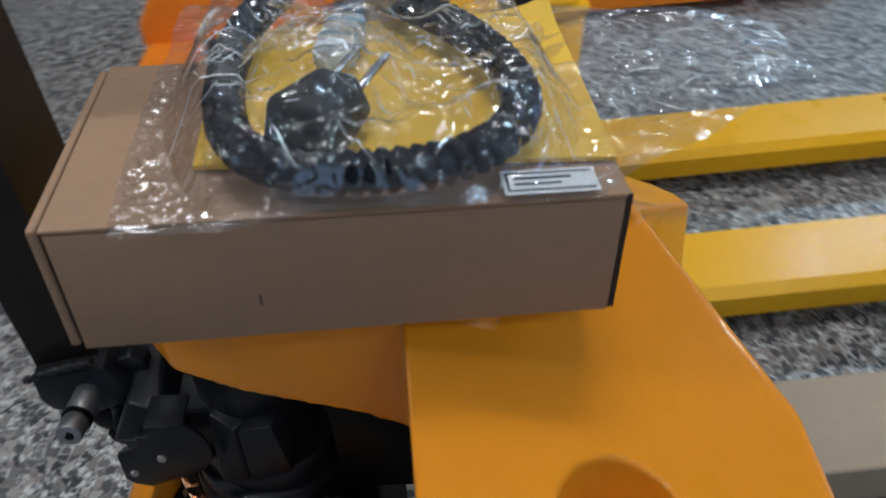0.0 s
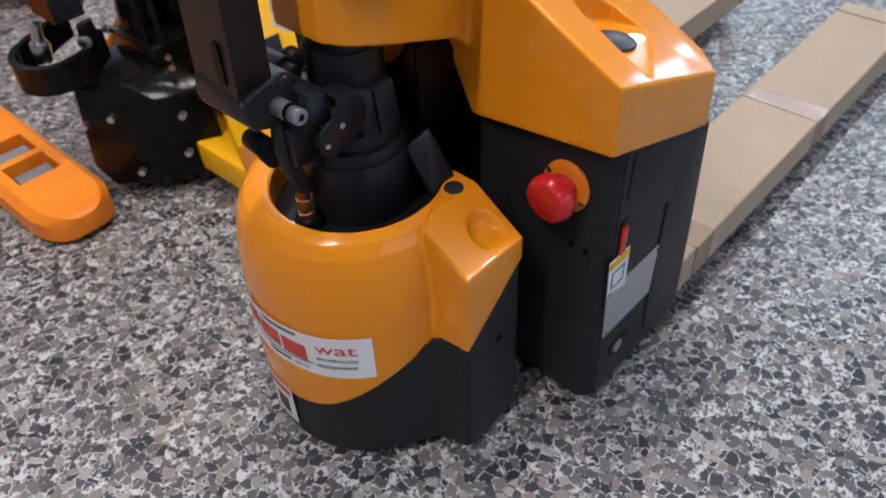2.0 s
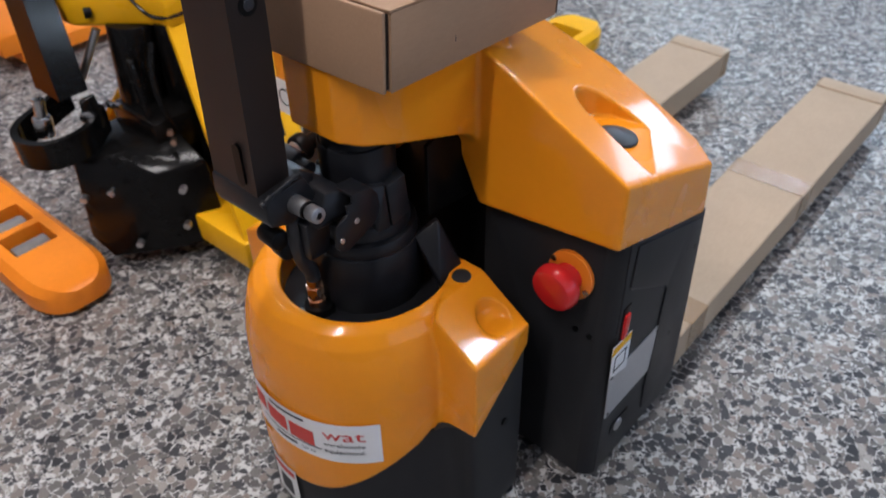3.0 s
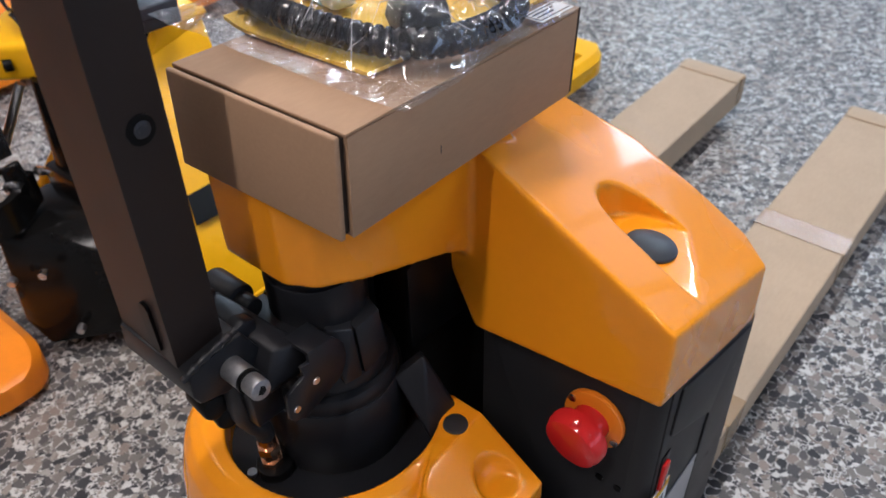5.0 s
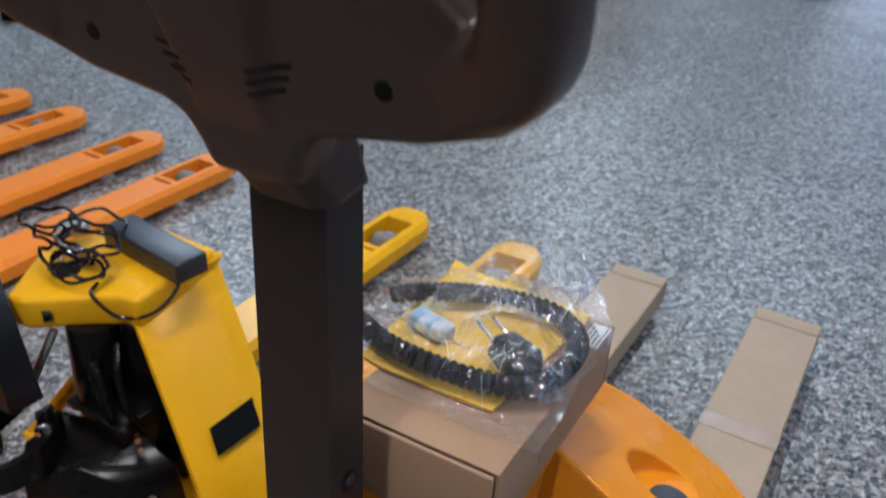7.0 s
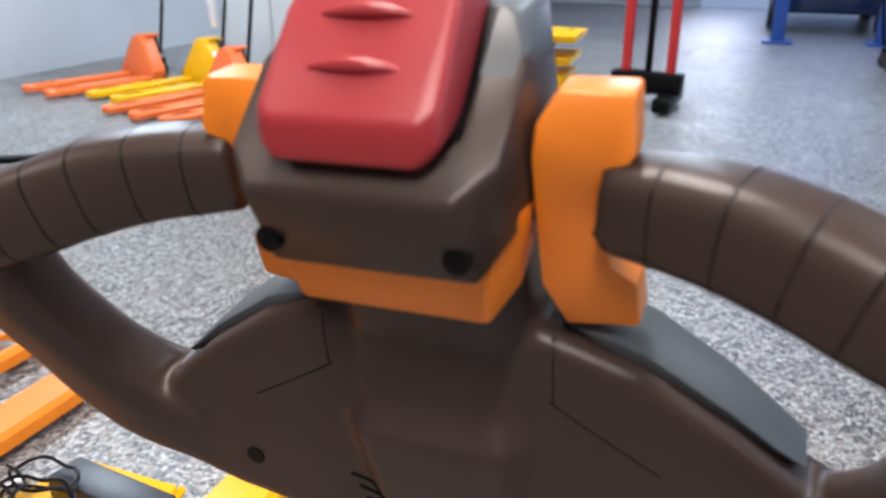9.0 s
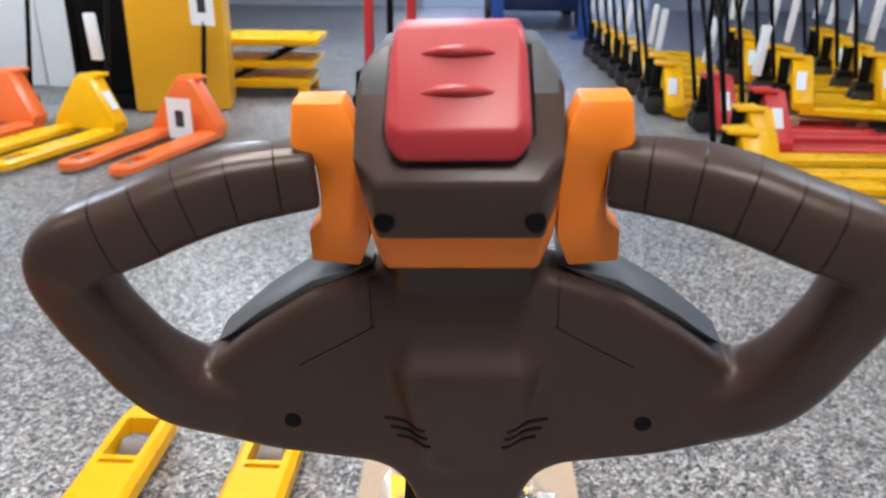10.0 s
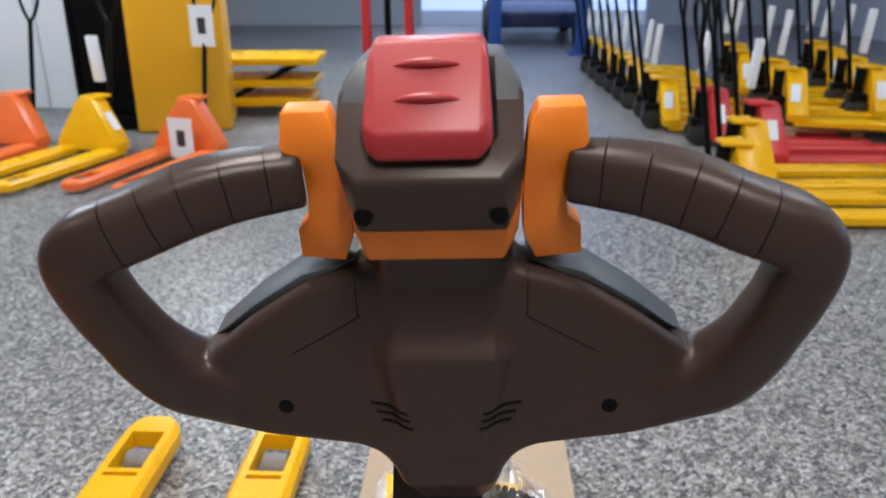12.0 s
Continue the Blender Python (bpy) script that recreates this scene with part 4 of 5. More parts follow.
part("pen_mark", block((0.0866, -0.0452, 0.0235), (0.0870, -0.0444, 0.0305), 0), M_PRINT_DARK, carton, "short dark pen stroke")
TOP = pose(0.0525, -0.0355, 0.6845, -3.8, 0.15, 1.5) @ Matrix.Translation((0, 0, 0.0818))
manual = thing("manual", "yellow paper booklet lying on the carton", "booklet", TOP)
bm = bmesh.new()
grid = []
for j in range(15):
    row = []
    for i in range(13):
        f, g = i / 12, j / 14
        x0, y0 = -0.118 - 0.018 * g, -0.080 + 0.226 * g
        x1, y1 = 0.032 + 0.0135 * g, -0.077 + 0.2245 * g
        x, y = x0 + (x1 - x0) * f, y0 + (y1 - y0) * f
        row.append((x, y, 0.0016 + 0.010 * max(0.0, (g - 0.8) / 0.2) ** 2 * (1 - f) + 0.006 * max(0.0, (0.2 - f) / 0.2) ** 2))
    grid.append(row)
for dz in (0.0, 0.0028):
    vs = [[bm.verts.new((x, y, z + dz)) for x, y, z in r] for r in grid]
    for a, c in zip(vs, vs[1:]):
        for k in range(12):
            bm.faces.new((a[k], a[k + 1], c[k + 1], c[k]))
    if dz == 0.0:
        first = vs
for a, c in ((first[0], vs[0]), (first[-1], vs[-1]), ([r[0] for r in first], [r[0] for r in vs]), ([r[-1] for r in first], [r[-1] for r in vs])):
    for k in range(len(a) - 1):
        bm.faces.new((a[k], a[k + 1], c[k + 1], c[k]))
part("booklet", bm, M_MANUAL, manual)

cable = thing("coiled_cable", "black coiled charging cable looped inside a clear bag", "cable", TOP @ pose(0, 0, 0.0195))
RUN = [(-0.160, -0.036, 0.004), (-0.105, -0.058, 0.0), (-0.030, -0.064, 0.0), (0.036, -0.052, 0), (0.066, -0.014, 0), (0.067, 0.045, 0), (0.046, 0.083, 0), (0.010, 0.101, 0.001), (-0.040, 0.096, 0.002), (-0.095, 0.070, 0.003), (-0.148, 0.020, 0.006)]
core = spline(RUN, 1150)
helix, w = [], 0.0
for i in range(1, len(core) - 1):
    p, d = Vector(core[i]), Vector(core[i + 1]) - Vector(core[i - 1])
    w += d.length / 2 * 2 * math.pi / (0.0090 + 0.0009 * math.sin(i * 0.011))
    d.normalize()
    a = Vector((0, 0, 1))
    b_ = d.cross(a).normalized()
    helix.append(p + 0.0074 * (math.cos(w) * a + math.sin(w) * b_))
part("coil", tube(helix, 0.0047, 8), M_CABLE, cable)
plug_at = pose(0.012, -0.004, 0.008, 6, 0, 59)
plug = hull([(-0.024, -0.038, -0.016), (0.024, -0.038, -0.016), (0.018, 0.018, -0.014), (-0.018, 0.018, -0.014), (-0.018, -0.03, 0.018), (0.018, -0.03, 0.018), (0.013, 0.014, 0.012), (-0.013, 0.014, 0.012)], 0.006, 3)
plug.transform(plug_at)
part("plug", plug, M_RUBBER, cable, "moulded black mains plug")
for x in (-0.0095, 0.0095):
    pin = rod((x, 0.015, 0.0), (x, 0.050, 0.002), 0.0024, sides=12, bevel=0.0008)
    pin.transform(plug_at)
    part("pin", pin, M_STEEL, cable)
wrap = block((-0.032, -0.012, -0.012), (0.022, 0.014, 0.006), 0.006, 3, pose(-0.080, 0.0, 0.0, 0, 0, -12))
print_band = part("blue_white_wrap", wrap, M_WRAP, cable, "pale blue and white printed wrap")
for x in (-0.024, -0.004):
    part("print_stripe", block((x, -0.0123, -0.0123), (x + 0.011, 0.0143, 0.0063), 0.0045, 3, pose(-0.080, 0.0, 0.0, 0, 0, -12)), M_WRAP_BLUE, print_band)

bag = thing("plastic_bag", "crumpled clear plastic bag round the cable", "plastic bag", TOP)
flat_run = np.array(core)[::9, :2]


def bag_height(x, y):
    near_run = float(np.min(np.hypot(flat_run[:, 0] - x, flat_run[:, 1] - y)))
    inside = -0.10 < x < 0.07 and abs(y - 0.012) < 0.075
    h = 0.037 * max(0.0, 1 - max(0.0, near_run - 0.010) / 0.024)
    h = max(h, 0.050 - 0.9 * max(0.0, math.hypot(x - 0.008, y + 0.004) - 0.026))
    return max(h, 0.030 - 0.10 * min(near_run, 0.05)) if inside else h


bm = bmesh.new()
nx, ny = 250, 350
grid = []
for j in range(ny + 1):
    row = []
    g = j / ny
    y = -0.112 + 0.415 * g
    tail = max(0.0, (y - 0.13) / 0.17)
    xr, xl = 0.089 - 0.03 * max(0.0, g - 0.35) - 0.10 * tail, -0.178 + 0.05 * g + 0.02 * tail
    for i in range(nx + 1):
        f = i / nx
        x = xl + (xr - xl) * f
        q = Vector((x * 26, y * 26, 1.7))
        # slow billows, crumpled facets with sharp crests, and a few long folds
        fold = 0.004 * noise.noise(q)
        cells = noise.voronoi(Vector((x * 54 + 3 * noise.noise(q), y * 38 + 3 * noise.noise(q + Vector((3, 1, 0))), 2.0)))[0]
        fold += 0.0095 * min(cells[0], 0.8)
        small = noise.voronoi(Vector((x * 120 + y * 40, y * 90 - x * 30, 5.0)))[0]
        fold += 0.0024 * min(small[0], 0.7)
        fold += 0.0050 * (1 - abs(noise.noise(Vector((x * 30 + y * 12, y * 13 - x * 8, 4.2))))) ** 9
        fold *= 0.40 + 0.60 * min(1.0, bag_height(x, y) / 0.03)
        edge = max(abs(2 * f - 1) ** 6, abs(2 * g - 1) ** 12)
        z = 0.0055 + (bag_height(x, y) + max(-0.002, fold)) * (1 - 0.8 * edge) + 0.016 * tail - 0.012 * tail * tail + 0.010 * noise.noise(q * 0.7) * tail
        row.append(bm.verts.new((x + 0.006 * noise.noise(q * 0.6 + Vector((5, 0, 0))), y + 0.008 * noise.noise(q * 0.6), z)))
    grid.append(row)
for j in range(ny):
    for i in range(nx):
        bm.faces.new((grid[j][i], grid[j][i + 1], grid[j + 1][i + 1], grid[j + 1][i]))
sheet = [[v.co.copy() for v in row] for row in grid]
part("film", bm, M_FILM, bag, smooth=180)
# thin white strands along creases of the film stand for its bright streaks
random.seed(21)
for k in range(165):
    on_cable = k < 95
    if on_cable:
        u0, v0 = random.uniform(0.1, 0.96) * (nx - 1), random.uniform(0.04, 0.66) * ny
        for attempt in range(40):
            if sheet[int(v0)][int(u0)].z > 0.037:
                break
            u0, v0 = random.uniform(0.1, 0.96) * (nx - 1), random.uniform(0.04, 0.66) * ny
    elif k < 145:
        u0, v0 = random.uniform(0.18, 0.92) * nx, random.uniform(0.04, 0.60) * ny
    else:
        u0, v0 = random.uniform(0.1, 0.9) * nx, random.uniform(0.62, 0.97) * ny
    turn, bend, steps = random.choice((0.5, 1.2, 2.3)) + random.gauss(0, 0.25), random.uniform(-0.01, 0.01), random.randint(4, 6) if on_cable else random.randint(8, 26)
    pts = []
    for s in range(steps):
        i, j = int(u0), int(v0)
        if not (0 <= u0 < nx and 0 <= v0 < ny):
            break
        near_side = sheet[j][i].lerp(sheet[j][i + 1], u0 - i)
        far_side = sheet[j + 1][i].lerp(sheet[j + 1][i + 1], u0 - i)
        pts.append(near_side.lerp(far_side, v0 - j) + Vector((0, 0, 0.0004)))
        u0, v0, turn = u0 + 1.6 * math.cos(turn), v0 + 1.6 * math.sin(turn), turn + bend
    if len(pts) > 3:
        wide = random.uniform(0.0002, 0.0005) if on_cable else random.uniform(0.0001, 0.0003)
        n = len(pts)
        part("crease_glint", tube(pts, [max(0.00008, wide * math.sin(math.pi * (m + 0.5) / n)) for m in range(n)], 5), M_GLINT, bag)
tag = part("paper_tag", block((0.0555, 0.082, 0.0052), (0.0765, 0.131, 0.0056), 0), M_WHITE, bag, "small white paper tag with dark print")
edge_bars = (((0.058, 0.084), (0.0592, 0.129)), ((0.0728, 0.084), (0.0740, 0.129)), ((0.058, 0.084), (0.0740, 0.0852)), ((0.0622, 0.088), (0.0640, 0.118)), ((0.0672, 0.088), (0.0690, 0.112)))
for (xa, ya), (xb, yb) in edge_bars:
    part("print_bar", block((xa, ya, 0.0056), (xb, yb, 0.0059), 0), M_PRINT_DARK, tag)

# ---- stickers on the drive hood ----
def hood_point(x, z, off=0.0012):
    """A place on the front of the hood at x and height z."""
    best = min((k for k in range(len(PLAN)) if PLAN[k][1] < -0.19), key=lambda k: abs(PLAN[k][0] - x))
    k0 = best if PLAN[best][0] <= x else best + 1
    k0 = min(max(k0, 1), len(PLAN) - 1)
    (xa, ya), (xb, yb) = PLAN[k0 - 1], PLAN[k0]
    f = 0 if xa == xb else (x - xa) / (xb - xa)
    y = ya + (yb - ya) * f
    n = Vector((yb - ya, -(xb - xa), 0)).normalized()
    n = n if n.y < 0 else -n
    return Vector((x, y, z)) + n * off


def hood_patch(x0, x1, z0, z1, off=0.0014, n=14, skew=0.0):
    bm = bmesh.new()
    rows = [[bm.verts.new(hood_point(x0 + (x1 - x0) * i / n, (z0 if j == 0 else z1) + skew * i / n, off)) for i in range(n + 1)] for j in (0, 1)]
    for i in range(n):
        bm.faces.new((rows[0][i], rows[0][i + 1], rows[1][i + 1], rows[1][i]))
    return bm


decal = part("dealer_sticker", hood_patch(-0.045, 0.1375, 0.188, 0.264), M_WHITE, hood_part, "white dealer sticker with red and black print")


def hood_text(body, size, x, z, material, off=0.0022, stretch=1.0):
    cu = bpy.data.curves.new("lettering", "FONT")
    cu.body, cu.size, cu.resolution_u = body, size, 3
    ob = new("lettering", cu)
    me = bpy.data.meshes.new_from_object(ob.evaluated_get(bpy.context.evaluated_depsgraph_get()))
    bpy.data.objects.remove(ob)
    bm = bmesh.new()
    bm.from_mesh(me)
    bmesh.ops.triangulate(bm, faces=bm.faces)
    bmesh.ops.subdivide_edges(bm, edges=[e for e in bm.edges if e.calc_length() > 0.006], cuts=2)
    for v in bm.verts:
        v.co = hood_point(x + v.co.x * stretch, z + v.co.y, off)
    part("lettering", bm, material, decal, smooth=0)


hood_text("wat", 0.0285, 0.079, 0.2335, M_PRINT_RED, stretch=1.08)
hood_text("warehouse", 0.0115, 0.0785, 0.2195, M_PRINT_DARK, stretch=0.9)
hood_text("equipment", 0.0115, 0.0785, 0.2065, M_PRINT_DARK, stretch=0.9)
for x0, x1, z0, z1, lean in ((-0.043, -0.018, 0.224, 0.252, -0.002), (-0.013, 0.024, 0.219, 0.247, -0.003), (0.029, 0.066, 0.214, 0.243, -0.003)):
    part("logo_shape", hood_patch(x0, x1, z0, z1, 0.0022, skew=lean), M_PRINT_RED, decal, "plain red logo shape")
part("logo_bar", hood_patch(-0.005, 0.055, 0.254, 0.2585, 0.0022), M_PRINT_DARK, decal)
part("logo_bar", hood_patch(-0.03, 0.075, 0.2085, 0.2105, 0.0022), M_PRINT_DARK, decal)
part("logo_bar", hood_patch(0.0, 0.038, 0.198, 0.203, 0.0022), M_PRINT_DARK, decal)
hood_text("tyres", 0.0105, 0.045, 0.1975, M_PRINT_DARK)
warn = part("warning_label", hood_patch(-0.035, 0.018, 0.04, 0.118, 0.0014), M_WHITE, truck, "small white warning label with a red bar")
part("warning_bar", hood_patch(-0.032, 0.015, 0.100, 0.112, 0.0022), M_PRINT_RED, warn)
part("warning_sign", hood_patch(-0.022, 0.006, 0.052, 0.088, 0.0022), M_PRINT_DARK, warn)

# ---- hand pallet trucks ----
def fork_mesh(length=1.15, width=0.16, z0=0.03, z1=0.085, windows=None):
    """A fork along +y from y=0: one skin with chamfered top, openings and a round tip."""
    w, c, tip_y = width / 2, 0.016, length - 0.10
    windows = windows or ((length - 0.315, length - 0.298), (length - 0.28, length - 0.10))
    xs = [-w, -w + c, -w + 0.036, w - 0.036, w - c, w]
    ys = sorted({0.0, *(y for pair in windows for y in pair), tip_y})
    scale, drop, holes = [1.0] * len(ys), [0.0] * len(ys), set()
    for a, b in windows:
        holes.add(ys.index(a))
    for k in range(1, 9):
        a = math.pi / 2 * k / 8
        ys.append(tip_y + 0.1 * math.sin(a))
        scale.append(max(0.12, math.cos(a) ** 0.8))
        drop.append(0.012 * (k / 8) ** 3)
    bm = bmesh.new()
    top = [[bm.verts.new((x * s, y, z1 - d - (c if abs(x) == w else 0))) for x in xs] for y, s, d in zip(ys, scale, drop)]
    low = [[bm.verts.new((x * s, y, z0 + 0.6 * d)) for x in xs] for y, s, d in zip(ys, scale, drop)]
    n, m = len(ys) - 1, len(xs) - 1

    def solid(j, i):
        return 0 <= j < n and 0 <= i < m and not (j in holes and i == 2)

    for j in range(n):
        for i in range(m):
            if not solid(j, i):
                continue
            bm.faces.new((top[j][i], top[j][i + 1], top[j + 1][i + 1], top[j + 1][i]))
            bm.faces.new((low[j][i], low[j + 1][i], low[j + 1][i + 1], low[j][i + 1]))
            for dj, di, p, q in ((-1, 0, (j, i), (j, i + 1)), (1, 0, (j + 1, i), (j + 1, i + 1)), (0, -1, (j, i), (j + 1, i)), (0, 1, (j, i + 1), (j + 1, i + 1))):
                if not solid(j + dj, i + di):
                    bm.faces.new((top[p[0]][p[1]], top[q[0]][q[1]], low[q[0]][q[1]], low[p[0]][p[1]]))
    bmesh.ops.recalc_face_normals(bm, faces=bm.faces)
    return bm


BUILT = {}


def hand_truck(at, paint, label, group, tall=1.2, handle=True, card=False, sticker=False, windows=None, height=0.085):
    key = (paint.name, tall, handle, card, sticker, windows, height)
    if key in BUILT:
        return tagged(copy_thing(BUILT[key], at), label, "pallet truck", group)
    t = BUILT[key] = thing("hand_pallet_truck", label, "pallet truck", at, group)
    for s in (-1, 1):
        fk = part("fork", fork_mesh(1.15, 0.16, height - 0.055, height, windows), paint, t)
        fk.location = (s * 0.19, 0.06, 0)
        for y0, y1 in windows or ((0.87, 1.05),):
            yc, rr = 0.06 + (y0 + y1) / 2, 0.037 if height > 0.07 else 0.028
            part("load_roller", rod((s * 0.19 - 0.036, yc, rr), (s * 0.19 + 0.036, yc, rr), rr, bevel=0.003), M_ROLLER, t)
        if windows:
            part("inner_frame", block((s * 0.19 - 0.046, 0.06 + windows[0][0] - 0.02, 0.004), (s * 0.19 + 0.046, 0.06 + windows[-1][1] + 0.02, 0.02), 0.002), M_BLACK, t)
    frame_out = [(-0.27, 0.06), (0.27, 0.06), (0.27, 0.12), (0.075, 0.42), (0.05, 0.44), (-0.05, 0.44), (-0.075, 0.42), (-0.27, 0.12)]
    fr = prism(frame_out, "y", -0.05, 0.10, 0.006)
    for v in fr.verts:
        v.co.y += 0.06 - 0.25 * (v.co.z - 0.06) * 0.4
    part("frame_plate", fr, paint, t)
    part("top_bracket", prism([(-0.07, -0.10), (0.07, -0.10), (0.10, 0.06), (-0.10, 0.06)], "z", 0.425, 0.45, 0.006), paint, t)
    part("pump", joined(rod((0, -0.07, 0.17), (0, -0.07, 0.43), 0.042, sides=24, bevel=0.004), block((-0.085, -0.14, 0.14), (0.085, -0.005, 0.22), 0.015)), M_BLACK, t)
    for s in (-1, 1):
        part("steering_wheel", rod((s * 0.035, -0.07, 0.09), (s * 0.085, -0.07, 0.09), 0.09, sides=28, bevel=0.006), M_RUBBER, t)
    if handle:
        part("handle_shaft", rod((0, -0.13, 0.24), (0, -0.26, tall - 0.24), 0.018, sides=14), M_BLACK, t)
        grip = [(0, -0.26, tall - 0.25), (0.04, -0.268, tall - 0.2), (0.085, -0.28, tall - 0.1), (0.085, -0.285, tall - 0.03), (0.05, -0.29, tall), (-0.05, -0.29, tall), (-0.085, -0.285, tall - 0.03), (-0.085, -0.28, tall - 0.1), (-0.04, -0.268, tall - 0.2), (0, -0.26, tall - 0.25)]
        part("handle_loop", tube(spline(grip, 48), 0.013, 10), M_BLACK, t)
    if sticker:
        part("label_plate", block((-0.05, 0.065, 0.20), (0.05, 0.069, 0.26), 0), M_WHITE, t)
        for s in (-1, 1):
            part("frame_label", block((-0.002, -0.036, -0.075), (0.002, 0.036, 0.075), 0, m=pose(s * 0.176, 0.05, 0.272, 0, -33 * s, 0)), M_WHITE, t, "white label on the sloping frame")
        part("handle_label", block((-0.040, -0.040, 0.56), (0.040, 0.006, 0.90), 0.004, m=pose(0, -0.115, -0.02, -5)), M_WHITE, t, "white sleeve label on the handle")
    if card:
        for zc in (0.17, 0.94):
            cd = part("price_card", block((-0.10, 0.20 - 0.42 * (zc > 0.5), zc - 0.15), (0.10, 0.204 - 0.42 * (zc > 0.5), zc + 0.15), 0), M_WHITE, t, "white price card")
            part("print_bar", block((-0.035, 0.2045 - 0.42 * (zc > 0.5), zc - 0.06), (0.035, 0.2052 - 0.42 * (zc > 0.5), zc + 0.06), 0), M_PRINT_DARK, cd)
    return t


ROW = "orange hand trucks in a row"
for cx in (-1.985, -2.84, -3.7, -4.55):
    hand_truck(pose(cx, 0.10, 0), M_ORANGE2, "orange hand pallet truck with lowered forks parked in a row", ROW)
hand_truck(pose(-1.855, -0.450, 0, 0, 0, -90), M_ORANGE2, "orange hand pallet truck whose fork tip reaches towards the yellow truck", ROW, windows=((0.795, 0.875), (0.895, 0.975)), height=0.065)

# the row by the tall yellow box
for at, paint, lab, cd in ((pose(-2.10, 5.12, 0, 0, 0, 166), M_RED_ORANGE, "orange hand pallet truck with white price cards", True),
                       (pose(-2.86, 5.15, 0, 0, 0, 164), M_YELLOW, "yellow hand pallet truck with a white label", False),
                       (pose(-3.55, 5.3, 0, 0, 0, 164), M_RED_ORANGE, "orange hand pallet truck parked beside a yellow one", False),
                       (pose(-4.25, 5.45, 0, 0, 0, 164), M_RED_ORANGE, "orange hand pallet truck between two others", False),
                       (pose(-4.85, 5.9, 0, 0, 0, 164), M_YELLOW, "yellow hand pallet truck set back in the row", False),
                       (pose(-5.6, 5.9, 0, 0, 0, 164), M_RED_ORANGE, "orange hand pallet truck at the end of the row", False)):
    hand_truck(at, paint, lab, "hand trucks by the yellow box", card=cd, sticker=paint is M_YELLOW)

# ---- yellow semi-electric neighbour ----
NB = pose(-0.742, 0.0, 0)
near = thing("yellow_pallet_truck", "yellow pallet truck with a black pump and drive unit", "pallet truck", NB)
for s in (-1, 1):
    fk = part("fork", fork_mesh(1.2, 0.17, 0.045, 0.1), M_YELLOW, near)
    fk.location = (s * 0.2, 0.12, 0)
    part("load_roller", rod((s * 0.2 - 0.036, 1.14, 0.042), (s * 0.2 + 0.036, 1.14, 0.042), 0.04, bevel=0.003), M_ROLLER, near)
def cheek(s):
    """One sloping side of the A-shaped frame."""
    def at(z, y):
        return (s * (0.022 + (0.45 - z) * 0.767), y, z)
    rows = [[at(z, 0.08 - (0.45 - z) * 0.27 + f * (0.21 - (0.45 - z) * 0.02)) for f in (0, 0.35, 0.7, 1)] for z in (0.10, 0.2, 0.3, 0.4, 0.49)]
    bm = bmesh.new()
    outer = [[bm.verts.new(p) for p in r] for r in rows]
    inner = [[bm.verts.new((p[0] - s * 0.010, p[1], p[2] - 0.012)) for p in r] for r in rows]
    for g in (outer, inner):
        for a, c in zip(g, g[1:]):
            for k in range(3):
                bm.faces.new((a[k], a[k + 1], c[k + 1], c[k]))
    for k in (0, 3):
        for i in range(4):
            bm.faces.new((outer[i][k], outer[i + 1][k], inner[i + 1][k], inner[i][k]))
    for i in (0, 4):
        for k in range(3):
            bm.faces.new((outer[i][k], outer[i][k + 1], inner[i][k + 1], inner[i][k]))
    bmesh.ops.recalc_face_normals(bm, faces=bm.faces)
    return soften(bm, 0.004, 2, 50)


for s in (1, -1):
    ck = part("frame_cheek", cheek(s), M_YELLOW, near)
    if s > 0:
        stick = bmesh.new()
        q = [(0.166, 0.086, 0.2655), (0.197, 0.072, 0.2255), (0.200, 0.177, 0.2215), (0.167, 0.193, 0.2645)]
        stick.faces.new([stick.verts.new((x + 0.005, y, z + 0.006)) for x, y, z in q])
        part("dark_sticker", stick, M_BLACK, ck, smooth=0)
part("frame_beam", block((-0.29, -0.02, 0.045), (0.29, 0.14, 0.108), 0.006), M_YELLOW, near)
beak = [(-0.165, -0.035), (-0.125, -0.03), (-0.04, 0.045), (0.0, 0.075), (0.035, 0.08), (0.012, 0.29), (-0.2, 0.29), (-0.255, 0.115), (-0.25, 0.09)]
part("top_shelf", prism(beak, "z", 0.435, 0.5, 0.012, 3), M_YELLOW, near)
part("shelf_eye", rod((-0.147, 0.075, 0.4985), (-0.147, 0.075, 0.5015), 0.026, sides=24), M_BLACK, near)
part("shelf_bolt", rod((-0.094, -0.002, 0.466), (-0.10, -0.014, 0.466), 0.010, sides=16), M_BLACK, near)
part("pump_column", rod((-0.06, 0.03, 0.2), (-0.06, 0.05, 0.44), 0.045, sides=24, bevel=0.004), M_CAST, near)
part("lift_ram", rod((-0.005, 0.09, 0.2), (-0.005, 0.10, 0.44), 0.03, sides=20), M_CAST, near)
part("valve_block", hull([(x, y, z) for x in (-0.10, 0.06) for y in (-0.02, 0.14) for z in (0.2, 0.285)], 0.012), M_CAST, near)
# added filler block that darkens the shaded inside of the frame
part("dark_filler", prism([(-0.115, 0.1), (0.09, 0.1), (0.09, 0.30), (0.03, 0.43), (-0.115, 0.43)], "y", 0.075, 0.14, 0.006), M_CAST, near)
part("rear_shield", prism([(-0.12, 0.1), (0.10, 0.1), (0.10, 0.32), (0.02, 0.42), (-0.12, 0.42)], "y", 0.15, 0.16, 0.003), M_CAST, near)
